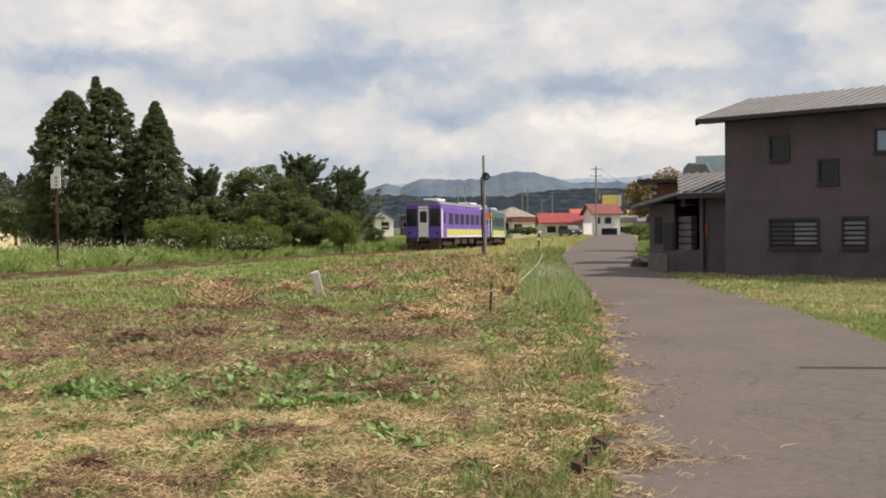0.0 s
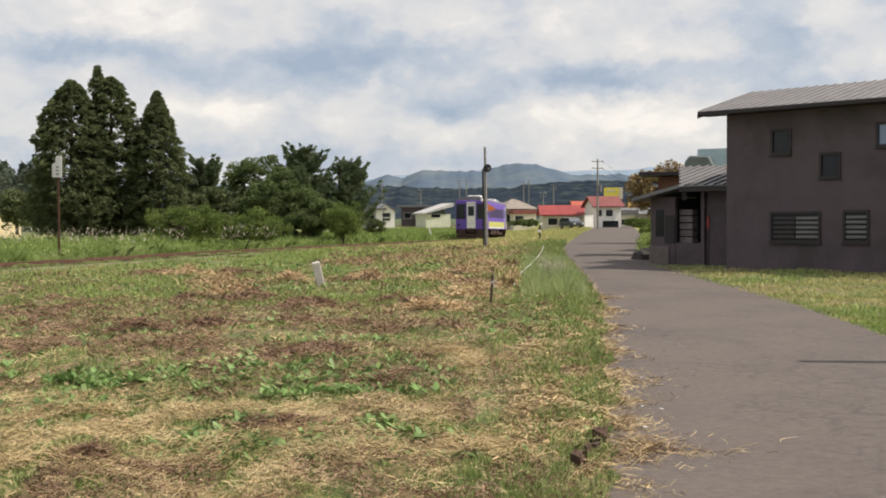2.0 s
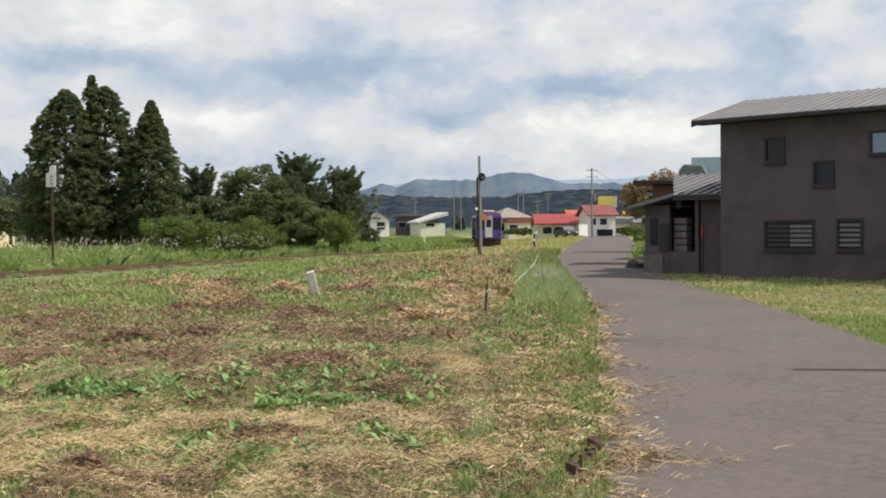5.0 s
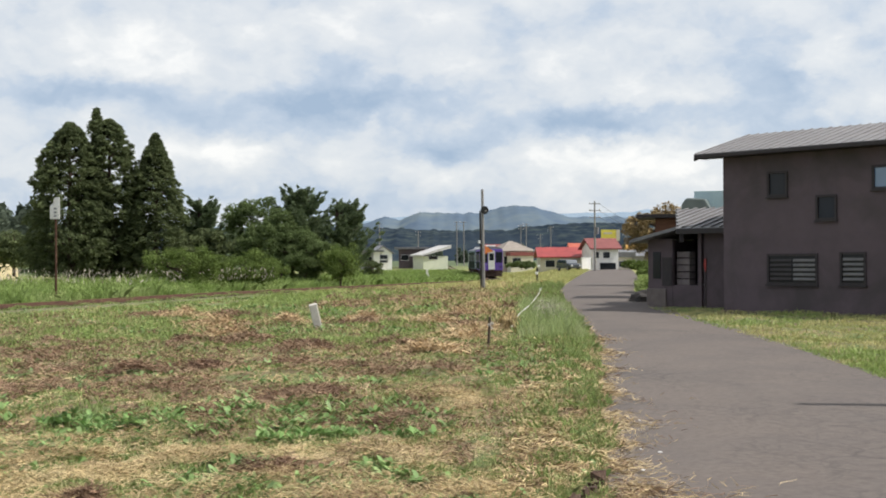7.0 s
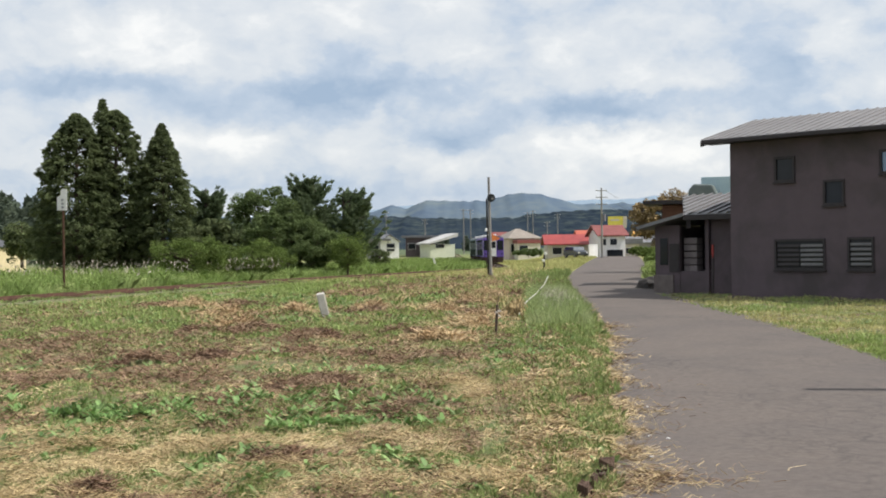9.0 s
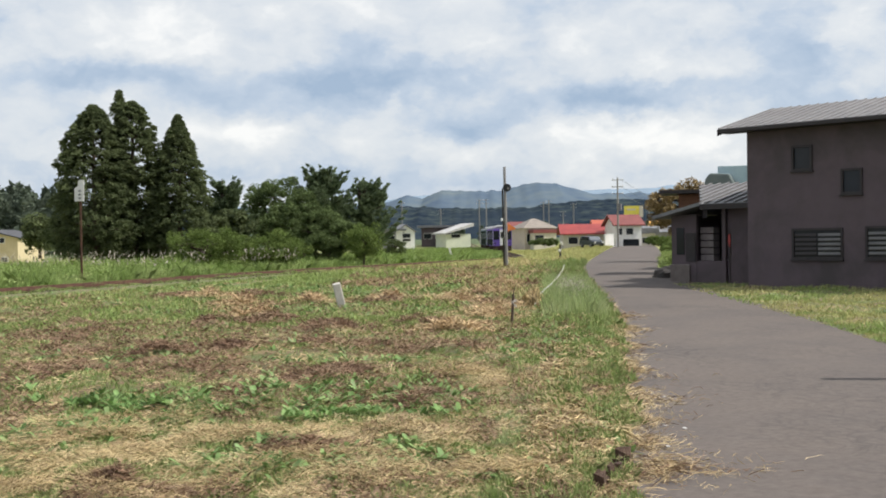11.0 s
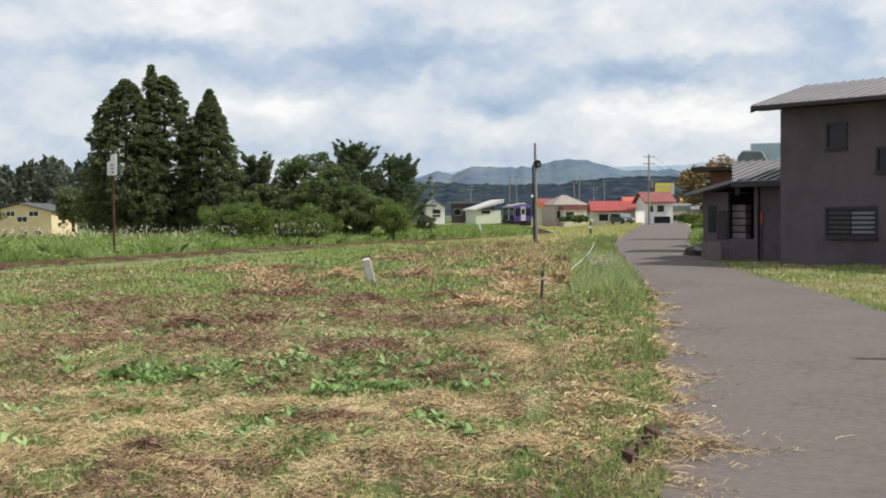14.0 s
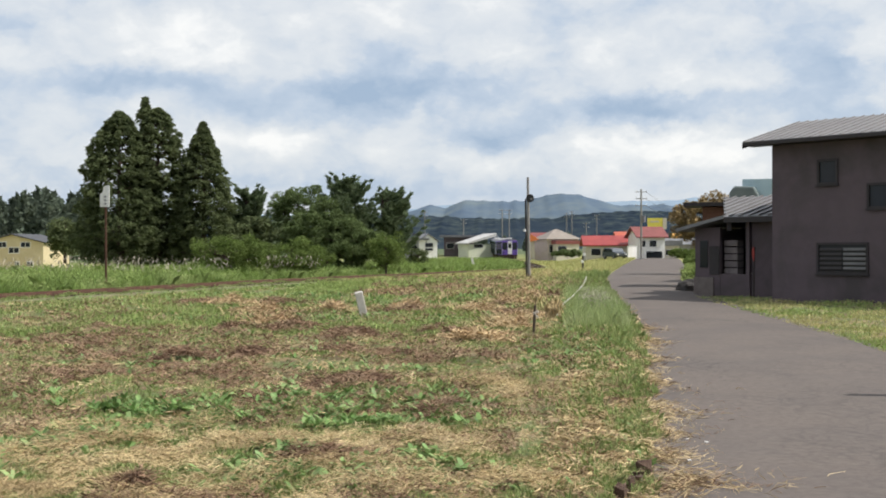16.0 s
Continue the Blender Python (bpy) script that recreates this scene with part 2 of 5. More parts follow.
# plants
M["plinth"] = mat("weathered_plinth", [(0.12, 0.10, 0.095), (0.17, 0.145, 0.135)], 4.0, 0.9, bump=0.3)
M["pale_roof"] = mat("pale_metal_roof", [(0.40, 0.39, 0.385), (0.50, 0.49, 0.48)], 1.0, 0.6, stain=(0.33, 0.31, 0.30))
M["dry_tan"] = mat("dry_tan_stalk", [(0.29, 0.185, 0.105), (0.45, 0.32, 0.185), (0.62, 0.49, 0.30)], 1.0, 0.9, island=0.45)
M["train_under"] = mat("rusty_underframe", [(0.045, 0.030, 0.028), (0.09, 0.06, 0.052)], 5.0, 0.9, spec=0.1)
M["slate"] = mat("dark_slate", [(0.045, 0.046, 0.052), (0.07, 0.07, 0.078)], 1.0, 0.7)
M["meadow"] = mat("meadow_blade", [(0.19, 0.275, 0.068), (0.285, 0.365, 0.115), (0.40, 0.435, 0.185)], 0.5, 0.7, island=0.3, translucent=0.25)
M["rot"] = mat("rotten_timber", [(0.035, 0.020, 0.014), (0.075, 0.045, 0.032), (0.13, 0.085, 0.06)], 14.0, 0.95, bump=0.6, stretch=(1, 1, 0.25))
M["grass"] = mat("grass_blade", [(0.15, 0.215, 0.06), (0.235, 0.305, 0.10), (0.335, 0.37, 0.165)], 0.8, 0.7, island=0.35, translucent=0.25)
M["lawn"] = mat("dry_lawn_blade", [(0.26, 0.31, 0.10), (0.41, 0.40, 0.165), (0.55, 0.48, 0.24)], 0.5, 0.75, island=0.3, translucent=0.25)
M["tall"] = mat("tall_grass_blade", [(0.145, 0.225, 0.048), (0.21, 0.295, 0.08), (0.31, 0.375, 0.145)], 0.25, 0.7, island=0.3, translucent=0.25)
M["tuft"] = mat("soft_tuft_blade", [(0.23, 0.31, 0.11), (0.34, 0.41, 0.175), (0.44, 0.46, 0.26)], 0.8, 0.8, island=0.25, translucent=0.3)
M["plume"] = mat("pale_plume", [(0.34, 0.30, 0.24), (0.50, 0.44, 0.38)], 3.0, 0.9, island=0.2)
M["broad"] = mat("broad_leaf", [(0.10, 0.185, 0.05), (0.17, 0.275, 0.085), (0.30, 0.40, 0.165)], 1.5, 0.5, island=0.35, translucent=0.25)
M["straw"] = mat("straw", [(0.31, 0.225, 0.12), (0.47, 0.36, 0.195), (0.64, 0.52, 0.31)], 1.3, 0.85, island=0.5)
M["litter"] = mat("brown_litter", [(0.125, 0.072, 0.048), (0.235, 0.148, 0.096), (0.39, 0.29, 0.19)], 1.3, 0.9, island=0.5)
M["cedar"] = mat("cedar_needles", [(0.082, 0.104, 0.050), (0.112, 0.136, 0.064), (0.146, 0.172, 0.082)], 0.7, 0.9, island=0.25, spec=0.1, translucent=0.35)
M["pine"] = mat("pine_needles", [(0.110, 0.150, 0.080), (0.160, 0.200, 0.112)], 0.7, 0.9, island=0.25, spec=0.1, translucent=0.35)
M["leaf"] = mat("tree_leaf", [(0.098, 0.136, 0.052), (0.152, 0.195, 0.084)], 0.7, 0.9, spec=0.08, island=0.18, translucent=0.4)
M["leaf_light"] = mat("shrub_leaf", [(0.11, 0.158, 0.042), (0.168, 0.215, 0.068)], 0.7, 0.9, spec=0.1, island=0.18, translucent=0.4)
M["ochre_leaf"] = mat("ochre_leaf", [(0.20, 0.14, 0.06), (0.28, 0.20, 0.09)], 0.7, 0.75, island=0.3)
M["bark"] = mat("bark", [(0.05, 0.035, 0.028), (0.10, 0.07, 0.055)], 5.0, 0.9, bump=0.5)
# lighter than the near needles: haze is mixed into the far wood's colour
M["far_conifer"] = mat("far_conifer", [(0.095, 0.120, 0.090), (0.130, 0.155, 0.115)], 0.2, 0.95, island=0.2, spec=0.0, translucent=0.35)
# distance haze is painted as blue into these three hill colours
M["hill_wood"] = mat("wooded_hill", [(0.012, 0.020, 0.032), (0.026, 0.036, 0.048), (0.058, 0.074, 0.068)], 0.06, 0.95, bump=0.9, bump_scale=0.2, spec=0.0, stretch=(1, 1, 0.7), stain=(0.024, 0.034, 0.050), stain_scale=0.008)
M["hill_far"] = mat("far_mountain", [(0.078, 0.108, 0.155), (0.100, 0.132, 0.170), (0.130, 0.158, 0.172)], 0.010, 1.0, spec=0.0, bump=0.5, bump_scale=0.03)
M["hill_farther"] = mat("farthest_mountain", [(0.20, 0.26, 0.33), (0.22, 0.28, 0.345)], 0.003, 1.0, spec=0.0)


def ground_material():
    m = bpy.data.materials.new("field_ground")
    m.use_nodes = True
    nt = m.node_tree
    L = nt.links.new
    bsdf = nt.nodes["Principled BSDF"]
    tc = nt.nodes.new("ShaderNodeTexCoord")

    def n(scale, detail=7.0, stretch=(1, 1, 1)):
        mp = nt.nodes.new("ShaderNodeMapping")
        mp.inputs["Scale"].default_value = stretch
        L(tc.outputs["Object"], mp.inputs["Vector"])
        t = node(nt, "ShaderNodeTexNoise", Scale=scale, Detail=detail, Roughness=0.65)
        L(mp.outputs[0], t.inputs["Vector"])
        return t.outputs["Fac"]

    def rng(v, a, b):
        r = node(nt, "ShaderNodeMapRange", **{"From Min": a, "From Max": b})
        L(v, r.inputs[0])
        return r.outputs[0]
    soil = mix_rgb(nt, n(14), (0.085, 0.055, 0.034), (0.24, 0.17, 0.10))
    straw = mix_rgb(nt, n(22, stretch=(1, 2.5, 1)), (0.24, 0.17, 0.085), (0.44, 0.33, 0.18))
    green = mix_rgb(nt, n(18), (0.06, 0.10, 0.026), (0.16, 0.20, 0.062))
    base = mix_rgb(nt, rng(n(1.1), 0.45, 0.6), soil, straw)
    base = mix_rgb(nt, rng(n(0.8, stretch=(1, 1.6, 1)), 0.42, 0.56), base, green)
    sep = nt.nodes.new("ShaderNodeSeparateXYZ")
    L(tc.outputs["Object"], sep.inputs[0])
    far = rng(sep.outputs[1], 45.0, 85.0)
    farcol = mix_rgb(nt, rng(n(0.12), 0.4, 0.62), (0.18, 0.22, 0.06), (0.33, 0.29, 0.10))
    farther = rng(sep.outputs[1], 215.0, 290.0)
    L(mix_rgb(nt, farther, mix_rgb(nt, far, base, farcol), (0.06, 0.085, 0.03)), bsdf.inputs["Base Color"])
    bsdf.inputs["Roughness"].default_value = 0.95
    b = node(nt, "ShaderNodeBump", Strength=0.8, Distance=0.06)
    L(n(25), b.inputs["Height"])
    L(b.outputs[0], bsdf.inputs["Normal"])
    return m


M["ground"] = ground_material()


def add_cracks(m):
    """Hairline cracks and darker worn streaks in the asphalt."""
    nt = m.node_tree
    L = nt.links.new
    bsdf = nt.nodes["Principled BSDF"]
    col = bsdf.inputs["Base Color"].links[0].from_socket
    tc = nt.nodes.new("ShaderNodeTexCoord")
    wob = node(nt, "ShaderNodeTexNoise", Scale=2.2, Detail=6.0)
    L(tc.outputs["Object"], wob.inputs["Vector"])
    add = nt.nodes.new("ShaderNodeVectorMath")
    add.operation = "MULTIPLY_ADD"
    add.inputs[1].default_value = (0.7, 0.7, 0.0)
    L(wob.outputs["Color"], add.inputs[0])
    L(tc.outputs["Object"], add.inputs[2])
    v = node(nt, "ShaderNodeTexVoronoi", Scale=0.9)
    v.feature = "DISTANCE_TO_EDGE"
    L(add.outputs[0], v.inputs["Vector"])
    line = node(nt, "ShaderNodeMapRange", **{"From Min": 0.004, "From Max": 0.028, "To Min": 1.0, "To Max": 0.0})
    L(v.outputs["Distance"], line.inputs[0])
    patch = node(nt, "ShaderNodeTexNoise", Scale=0.33, Detail=4.0)
    L(tc.outputs["Object"], patch.inputs["Vector"])
    pr = node(nt, "ShaderNodeMapRange", **{"From Min": 0.42, "From Max": 0.62})
    L(patch.outputs["Fac"], pr.inputs[0])
    crack = math_node(nt, "MULTIPLY", math_node(nt, "MULTIPLY", line.outputs[0], pr.outputs[0]), 0.55)
    mp = nt.nodes.new("ShaderNodeMapping")
    mp.inputs["Scale"].default_value = (0.8, 0.75, 1)
    L(tc.outputs["Object"], mp.inputs["Vector"])
    st = node(nt, "ShaderNodeTexNoise", Scale=0.7, Detail=7.0, Roughness=0.6, Distortion=0.3)
    L(mp.outputs[0], st.inputs["Vector"])
    sr = node(nt, "ShaderNodeMapRange", **{"From Min": 0.42, "From Max": 0.70, "To Max": 0.45})
    L(st.outputs["Fac"], sr.inputs[0])
    col = mix_rgb(nt, sr.outputs[0], col, (0.062, 0.055, 0.056))
    # a net of fine cracks where the surface has broken up beside the verge
    v2 = node(nt, "ShaderNodeTexVoronoi", Scale=3.4)
    v2.feature = "DISTANCE_TO_EDGE"
    L(add.outputs[0], v2.inputs["Vector"])
    l2 = node(nt, "ShaderNodeMapRange", **{"From Min": 0.01, "From Max": 0.07, "To Min": 0.35, "To Max": 0.0})
    L(v2.outputs["Distance"], l2.inputs[0])
    p2 = node(nt, "ShaderNodeTexNoise", Scale=0.45, Detail=3.0)
    L(mp.outputs[0], p2.inputs["Vector"])
    q2 = node(nt, "ShaderNodeMapRange", **{"From Min": 0.44, "From Max": 0.56})
    L(p2.outputs["Fac"], q2.inputs[0])
    col = mix_rgb(nt, math_node(nt, "MULTIPLY", l2.outputs[0], q2.outputs[0]), col, (0.04, 0.035, 0.034))
    L(mix_rgb(nt, crack, col, (0.03, 0.027, 0.026)), bsdf.inputs["Base Color"])


add_cracks(M["asphalt"])


# ---- mesh helpers ----
def box(bm, x0, x1, y0, y1, z0, z1):
    v = [bm.verts.new((x, y, z)) for z in (z0, z1) for x, y in ((x0, y0), (x1, y0), (x1, y1), (x0, y1))]
    for f in ((0, 3, 2, 1), (4, 5, 6, 7), (0, 1, 5, 4), (1, 2, 6, 5), (2, 3, 7, 6), (3, 0, 4, 7)):
        bm.faces.new([v[i] for i in f])
    return bm


def boxes(*rows):
    bm = bmesh.new()
    for r in rows:
        box(bm, *r)
    return bm


def prism(bm, outline, axis, a, b):
    """An outline of (p, q) pushed along axis from a to b; x: (y, z), y: (x, z), z: (x, y)."""
    def pt(p, q, s):
        return {"x": (s, p, q), "y": (p, s, q), "z": (p, q, s)}[axis]
    lo = [bm.verts.new(pt(p, q, a)) for p, q in outline]
    hi = [bm.verts.new(pt(p, q, b)) for p, q in outline]
    bm.faces.new(lo[::-1])
    bm.faces.new(hi)
    for i in range(len(lo)):
        j = (i + 1) % len(lo)
        bm.faces.new((lo[i], lo[j], hi[j], hi[i]))
    bmesh.ops.recalc_face_normals(bm, faces=bm.faces)
    return bm


def rod(bm, p, q, r0, r1=None, sides=10):
    """A tapered round bar from p to q."""
    p, q = Vector(p), Vector(q)
    r1 = r0 if r1 is None else r1
    turn = (q - p).to_track_quat("Z", "Y")
    rings = []
    for c, r in ((p, r0), (q, r1)):
        rings.append([bm.verts.new(c + turn @ Vector((r * math.cos(a), r * math.sin(a), 0)))
                      for a in (2 * math.pi * i / sides for i in range(sides))])
    for i in range(sides):
        j = (i + 1) % sides
        bm.faces.new((rings[0][i], rings[0][j], rings[1][j], rings[1][i]))
    bm.faces.new(rings[0][::-1])
    bm.faces.new(rings[1])
    return bm


def bevel(bm, width, segments=1):
    bmesh.ops.bevel(bm, geom=list(bm.edges), offset=width, segments=segments, affect="EDGES", profile=0.5)
    return bm


def part(name, bm, material, parent=None, label=""):
    me = bpy.data.meshes.new(name)
    bm.to_mesh(me)
    bm.free()
    me.materials.append(M[material])
    ob = new(name, me)
    if parent is not None:
        ob.parent = parent
    if label:
        ob["label"] = label
    return ob


def thing(name, m, label, category, group="", kind=""):
    ob = new(name)
    ob.empty_display_size = 0.2
    ob.matrix_world = m
    return tagged(ob, label, category, group, kind)


def raw_mesh(name, verts, faces, material):
    """verts: n x 3 array; faces: m x k array of one face size."""
    me = bpy.data.meshes.new(name)
    verts, faces = np.asarray(verts, np.float32), np.asarray(faces, np.int32)
    me.vertices.add(len(verts))
    me.vertices.foreach_set("co", verts.ravel())
    k = faces.shape[1]
    me.loops.add(faces.size)
    me.loops.foreach_set("vertex_index", faces.ravel())
    me.polygons.add(len(faces))
    me.polygons.foreach_set("loop_start", np.arange(0, faces.size, k, dtype=np.int32))
    me.polygons.foreach_set("loop_total", np.full(len(faces), k, np.int32))
    me.update(calc_edges=True)
    me.materials.append(M[material])
    return new(name, me)


# ---- the lie of the land ----
BEND = ((20, -24.86), (44, -16.6), (66, -9.0), (88, -1.45), (103.5, 2.75), (119, 5.1), (135, 6.2), (154, 6.4), (176, 5.75), (199, 4.9), (214, 4.2), (249, 2.0), (330, -4.0))


def _bend():
    """The track's line as x over y, rounded by running means."""
    y = np.arange(-60, 330, 1.0)
    x = np.interp(y, [b[0] for b in BEND], [b[1] for b in BEND])
    x = np.where(y < 20, -24.86 + (y - 20) * 0.344, x)
    for _ in range(3):
        x[6:-6] = np.convolve(x, np.ones(13) / 13, "valid")
    return y, x


BEND_Y, BEND_X = _bend()


def track_x(y):
    return np.interp(y, BEND_Y, BEND_X)


def smooth(a, b, v):
    t = np.clip((v - a) / (b - a), 0, 1)
    return t * t * (3 - 2 * t)


def road_edges(y):
    """x of the lane's two edges."""
    ys = (-60, 0, 7, 11, 16, 21, 25, 37, 46, 60, 80, 100, 144, 200)
    left = (-3.2, 0.1, 1.0, 1.62, 2.25, 2.92, 3.3, 4.2, 4.9, 6.2, 9.0, 11.9, 18.6, 27.5)
    right = (5.5, 6.2, 6.2, 6.25, 6.4, 6.87, 7.04, 7.55, 8.4, 10.2, 13.9, 17.5, 24.6, 33.0)
    return np.interp(y, ys, left), np.interp(y, ys, right)


def ground_z(x, y):
    x, y = np.asarray(x, float), np.asarray(y, float)
    dip = smooth(82, 130, y) * (1 - smooth(235, 265, y)) * (1 - smooth(8, 15, x - 0.04 * (y - 80)))
    lo, hi = road_edges(y)
    off = np.maximum(np.maximum(lo - x, x - hi), 0)
    rough = smooth(0.1, 1.5, off) * (1 - smooth(60, 120, y))
    bumps = 0.06 * np.sin(x * 1.7 + 0.6 * np.sin(y * 0.9)) * np.sin(y * 1.25 + 1.3 * np.sin(x * 0.7)) + 0.03 * np.sin(x * 4.1 + y * 2.3 + np.sin(x * 2.3)) + 0.006 * np.sin(x * 9.7 - y * 7.1 + 2 * np.sin(y * 3.1))
    low = (0.20 + 0.16 * smooth(58, 84, y)) * (1 - smooth(1.6, 8, np.abs(x - track_x(y)))) * (1 - smooth(95, 140, y))
    hollow = 1.7 * smooth(85, 150, y) * (1 - smooth(260, 420, y)) * (1 - smooth(-45, -22, x))
    return -hollow - 0.88 * dip - low * (1 - dip) + rough * bumps + 0.03 * smooth(0, 0.6, off) - 0.03


def build_ground():
    xs = np.unique(np.concatenate([np.arange(-24, 24, 0.3), np.arange(-80, 80, 4.0), np.linspace(-2600, 2600, 41)]))
    ys = np.unique(np.concatenate([np.arange(3, 46, 0.3), np.arange(46, 260, 3.0), np.linspace(-300, 3600, 50)]))
    gx, gy = np.meshgrid(xs, ys)
    v = np.stack([gx.ravel(), gy.ravel(), ground_z(gx, gy).ravel() - 0.025], 1)
    nx = len(xs)
    i = (np.arange(len(ys) - 1)[:, None] * nx + np.arange(nx - 1)[None]).ravel()
    ob = raw_mesh("ground", v, np.stack([i, i + 1, i + nx + 1, i + nx], 1), "ground")
    tagged(ob, "rough mown field of green weeds, straw and brown litter", "ground", kind="structure")


def build_road():
    ys = np.concatenate([np.arange(-60, 0, 4.0), np.arange(0, 50, 0.25), np.arange(50, 200, 1.5)])
    lo, hi = road_edges(ys)
    rag = np.array([0.10 * noise.noise((0, y * 1.3, 0)) + 0.06 * noise.noise((5, y * 5, 0)) for y in ys])
    rag2 = np.array([0.08 * noise.noise((9, y * 0.9, 0)) + 0.03 * noise.noise((3, y * 5, 0)) for y in ys])
    verts = []
    for f in np.linspace(0, 1, 9):
        x = (lo + rag) * (1 - f) + (hi + rag2) * f
        verts.append(np.stack([x, ys, 0.03 * np.sin(math.pi * f) + 0 * ys], 1))
    verts = np.concatenate(verts)
    n = len(ys)
    j = (np.arange(8)[:, None] * n + np.arange(n - 1)[None]).ravel()
    ob = raw_mesh("road", verts, np.stack([j, j + n, j + n + 1, j + 1], 1), "asphalt")
    for p in ob.data.polygons:
        p.use_smooth = True
    tagged(ob, "narrow worn grey asphalt lane with hairline cracks", "road", kind="structure")


build_ground()
build_road()


def build_hills():
    def ridge(name, y, depth, crest, label, material, x0, x1, step, jag):
        xs = np.arange(x0, x1 + step, step)
        prof = np.interp(xs, [c[0] for c in crest], [c[1] for c in crest])
        prof = prof + np.array([jag * (noise.noise((x / (step * 7), y, 0)) + 0.6 * noise.noise((x / (step * 2.2), y, 3))) for x in xs])
        rows = []
        for k, (f, h) in enumerate(((0, -0.02), (0.25, 0.35), (0.55, 0.72), (0.85, 0.95), (1.0, 1.0), (1.6, 0.4))):
            wob = np.array([noise.noise((x / (60 if y < 2000 else 110), y + k * 9.0, 1)) for x in xs]) * 0.07 * (0 < h < 1)
            rows.append(np.stack([xs, np.full_like(xs, y + depth * f), np.maximum(prof * (h + wob), -6)], 1))
        n = len(xs)
        i = (np.arange(5)[:, None] * n + np.arange(n - 1)[None]).ravel()
        ob = raw_mesh(name, np.concatenate(rows), np.stack([i, i + 1, i + n + 1, i + n], 1), material)
        ob.data.polygons.foreach_set("use_smooth", np.ones(len(ob.data.polygons), bool))
        tagged(ob, label, "mountain", kind="structure")

    def crest(points, y, h0=399.0):
        return [((x - 784) / 1990 * y, (h0 - v - (x - 784) * 0.0122) / 1990 * y) for x, v in points]
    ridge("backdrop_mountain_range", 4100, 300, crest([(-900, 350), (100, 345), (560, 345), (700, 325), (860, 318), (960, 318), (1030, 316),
          (1150, 310), (1260, 318), (1500, 330), (2400, 330)], 4400), "mountain range on the horizon, painted pale blue for haze", "hill_farther", -2600, 2600, 22, 9)
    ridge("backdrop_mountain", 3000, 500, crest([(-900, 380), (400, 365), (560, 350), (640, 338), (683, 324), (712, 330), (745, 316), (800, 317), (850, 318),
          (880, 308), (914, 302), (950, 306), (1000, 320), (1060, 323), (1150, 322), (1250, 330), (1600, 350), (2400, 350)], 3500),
          "wooded mountain with blue haze painted into its colour", "hill_far", -2300, 2300, 9, 7)
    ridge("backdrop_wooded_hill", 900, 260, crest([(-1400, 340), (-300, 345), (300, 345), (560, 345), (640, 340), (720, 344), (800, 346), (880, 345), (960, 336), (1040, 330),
          (1130, 332), (1250, 318), (1400, 320), (2400, 330)], 1160), "dark wooded hill, tinted blue for distance haze", "hill_wood", -1500, 1500, 2.2, 2.6)


build_hills()


# ---- railway ----
def track_point(y):
    return Vector((track_x(y), y, float(ground_z(track_x(y), y)) + 0.10))


TRACK_Y = np.arange(-40, 300, 1.0)
TRACK = [track_point(float(y)) for y in TRACK_Y]
for _i, _z in enumerate(np.convolve(np.pad([q.z for q in TRACK], 10, mode="edge"), np.ones(21) / 21, "valid")):
    TRACK[_i].z = float(_z)
ARC = np.concatenate([[0], np.cumsum([(b - a).length for a, b in zip(TRACK, TRACK[1:])])])
GAUGE = 1.067


def along(s):
    return Vector([float(np.interp(s, ARC, [p[i] for p in TRACK])) for i in range(3)])


def strip(name, offsets, material):
    """A bar swept along the track; offsets: its section as (sideways, up)."""
    verts, k = [], len(offsets)
    for i, p in enumerate(TRACK):
        d = (TRACK[min(i + 1, len(TRACK) - 1)] - TRACK[max(i - 1, 0)]).normalized()
        side = Vector((d.y, -d.x, 0)).normalized()
        verts += [p + side * o + Vector((0, 0, u)) for o, u in offsets]
    n = len(TRACK)
    faces = [(i * k + j, i * k + (j + 1) % k, (i + 1) * k + (j + 1) % k, (i + 1) * k + j) for i in range(n - 1) for j in range(k)]
    return raw_mesh(name, verts, faces, material)


def build_track():
    bed = strip("track_bed", [(-1.7, -0.25), (1.7, -0.25), (1.25, -0.02), (-1.25, -0.02)], "ballast")
    tagged(bed, "overgrown gravel track bed", "track bed", kind="structure")
    for s in (-1, 1):
        c = s * (GAUGE / 2 + 0.03)
        r = strip("rail", [(c - 0.06, 0.0), (c + 0.06, 0.0), (c + 0.03, 0.04), (c + 0.034, 0.15), (c - 0.034, 0.15), (c - 0.03, 0.04)], "rust")
        tagged(r, "rusty brown steel running rail", "rail", "running rails", "structure")
    bm = bmesh.new()
    for y in np.arange(20, 240, 0.65):
        s0 = float(np.interp(y, TRACK_Y, ARC))
        p, q = along(s0), along(s0 + 0.3)
        d = (q - p).normalized()
        s = Vector((d.y, -d.x, 0)).normalized()
        v = [bm.verts.new(p + s * a + d * b + Vector((0, 0, u))) for u in (-0.1, 0.015) for a, b in ((-1, -0.1), (1, -0.1), (1, 0.1), (-1, 0.1))]
        for f in ((4, 5, 6, 7), (0, 1, 5, 4), (1, 2, 6, 5), (2, 3, 7, 6), (3, 0, 4, 7)):
            bm.faces.new([v[i] for i in f])
    tagged(part("sleepers", bm, "sleeper"), "weathered wooden sleepers half sunk in grass", "sleepers", kind="stuff")


build_track()

CAR_L, CAR_W, FLOOR, EAVE, ROOF = 18.0, 2.85, 1.0, 3.45, 3.92


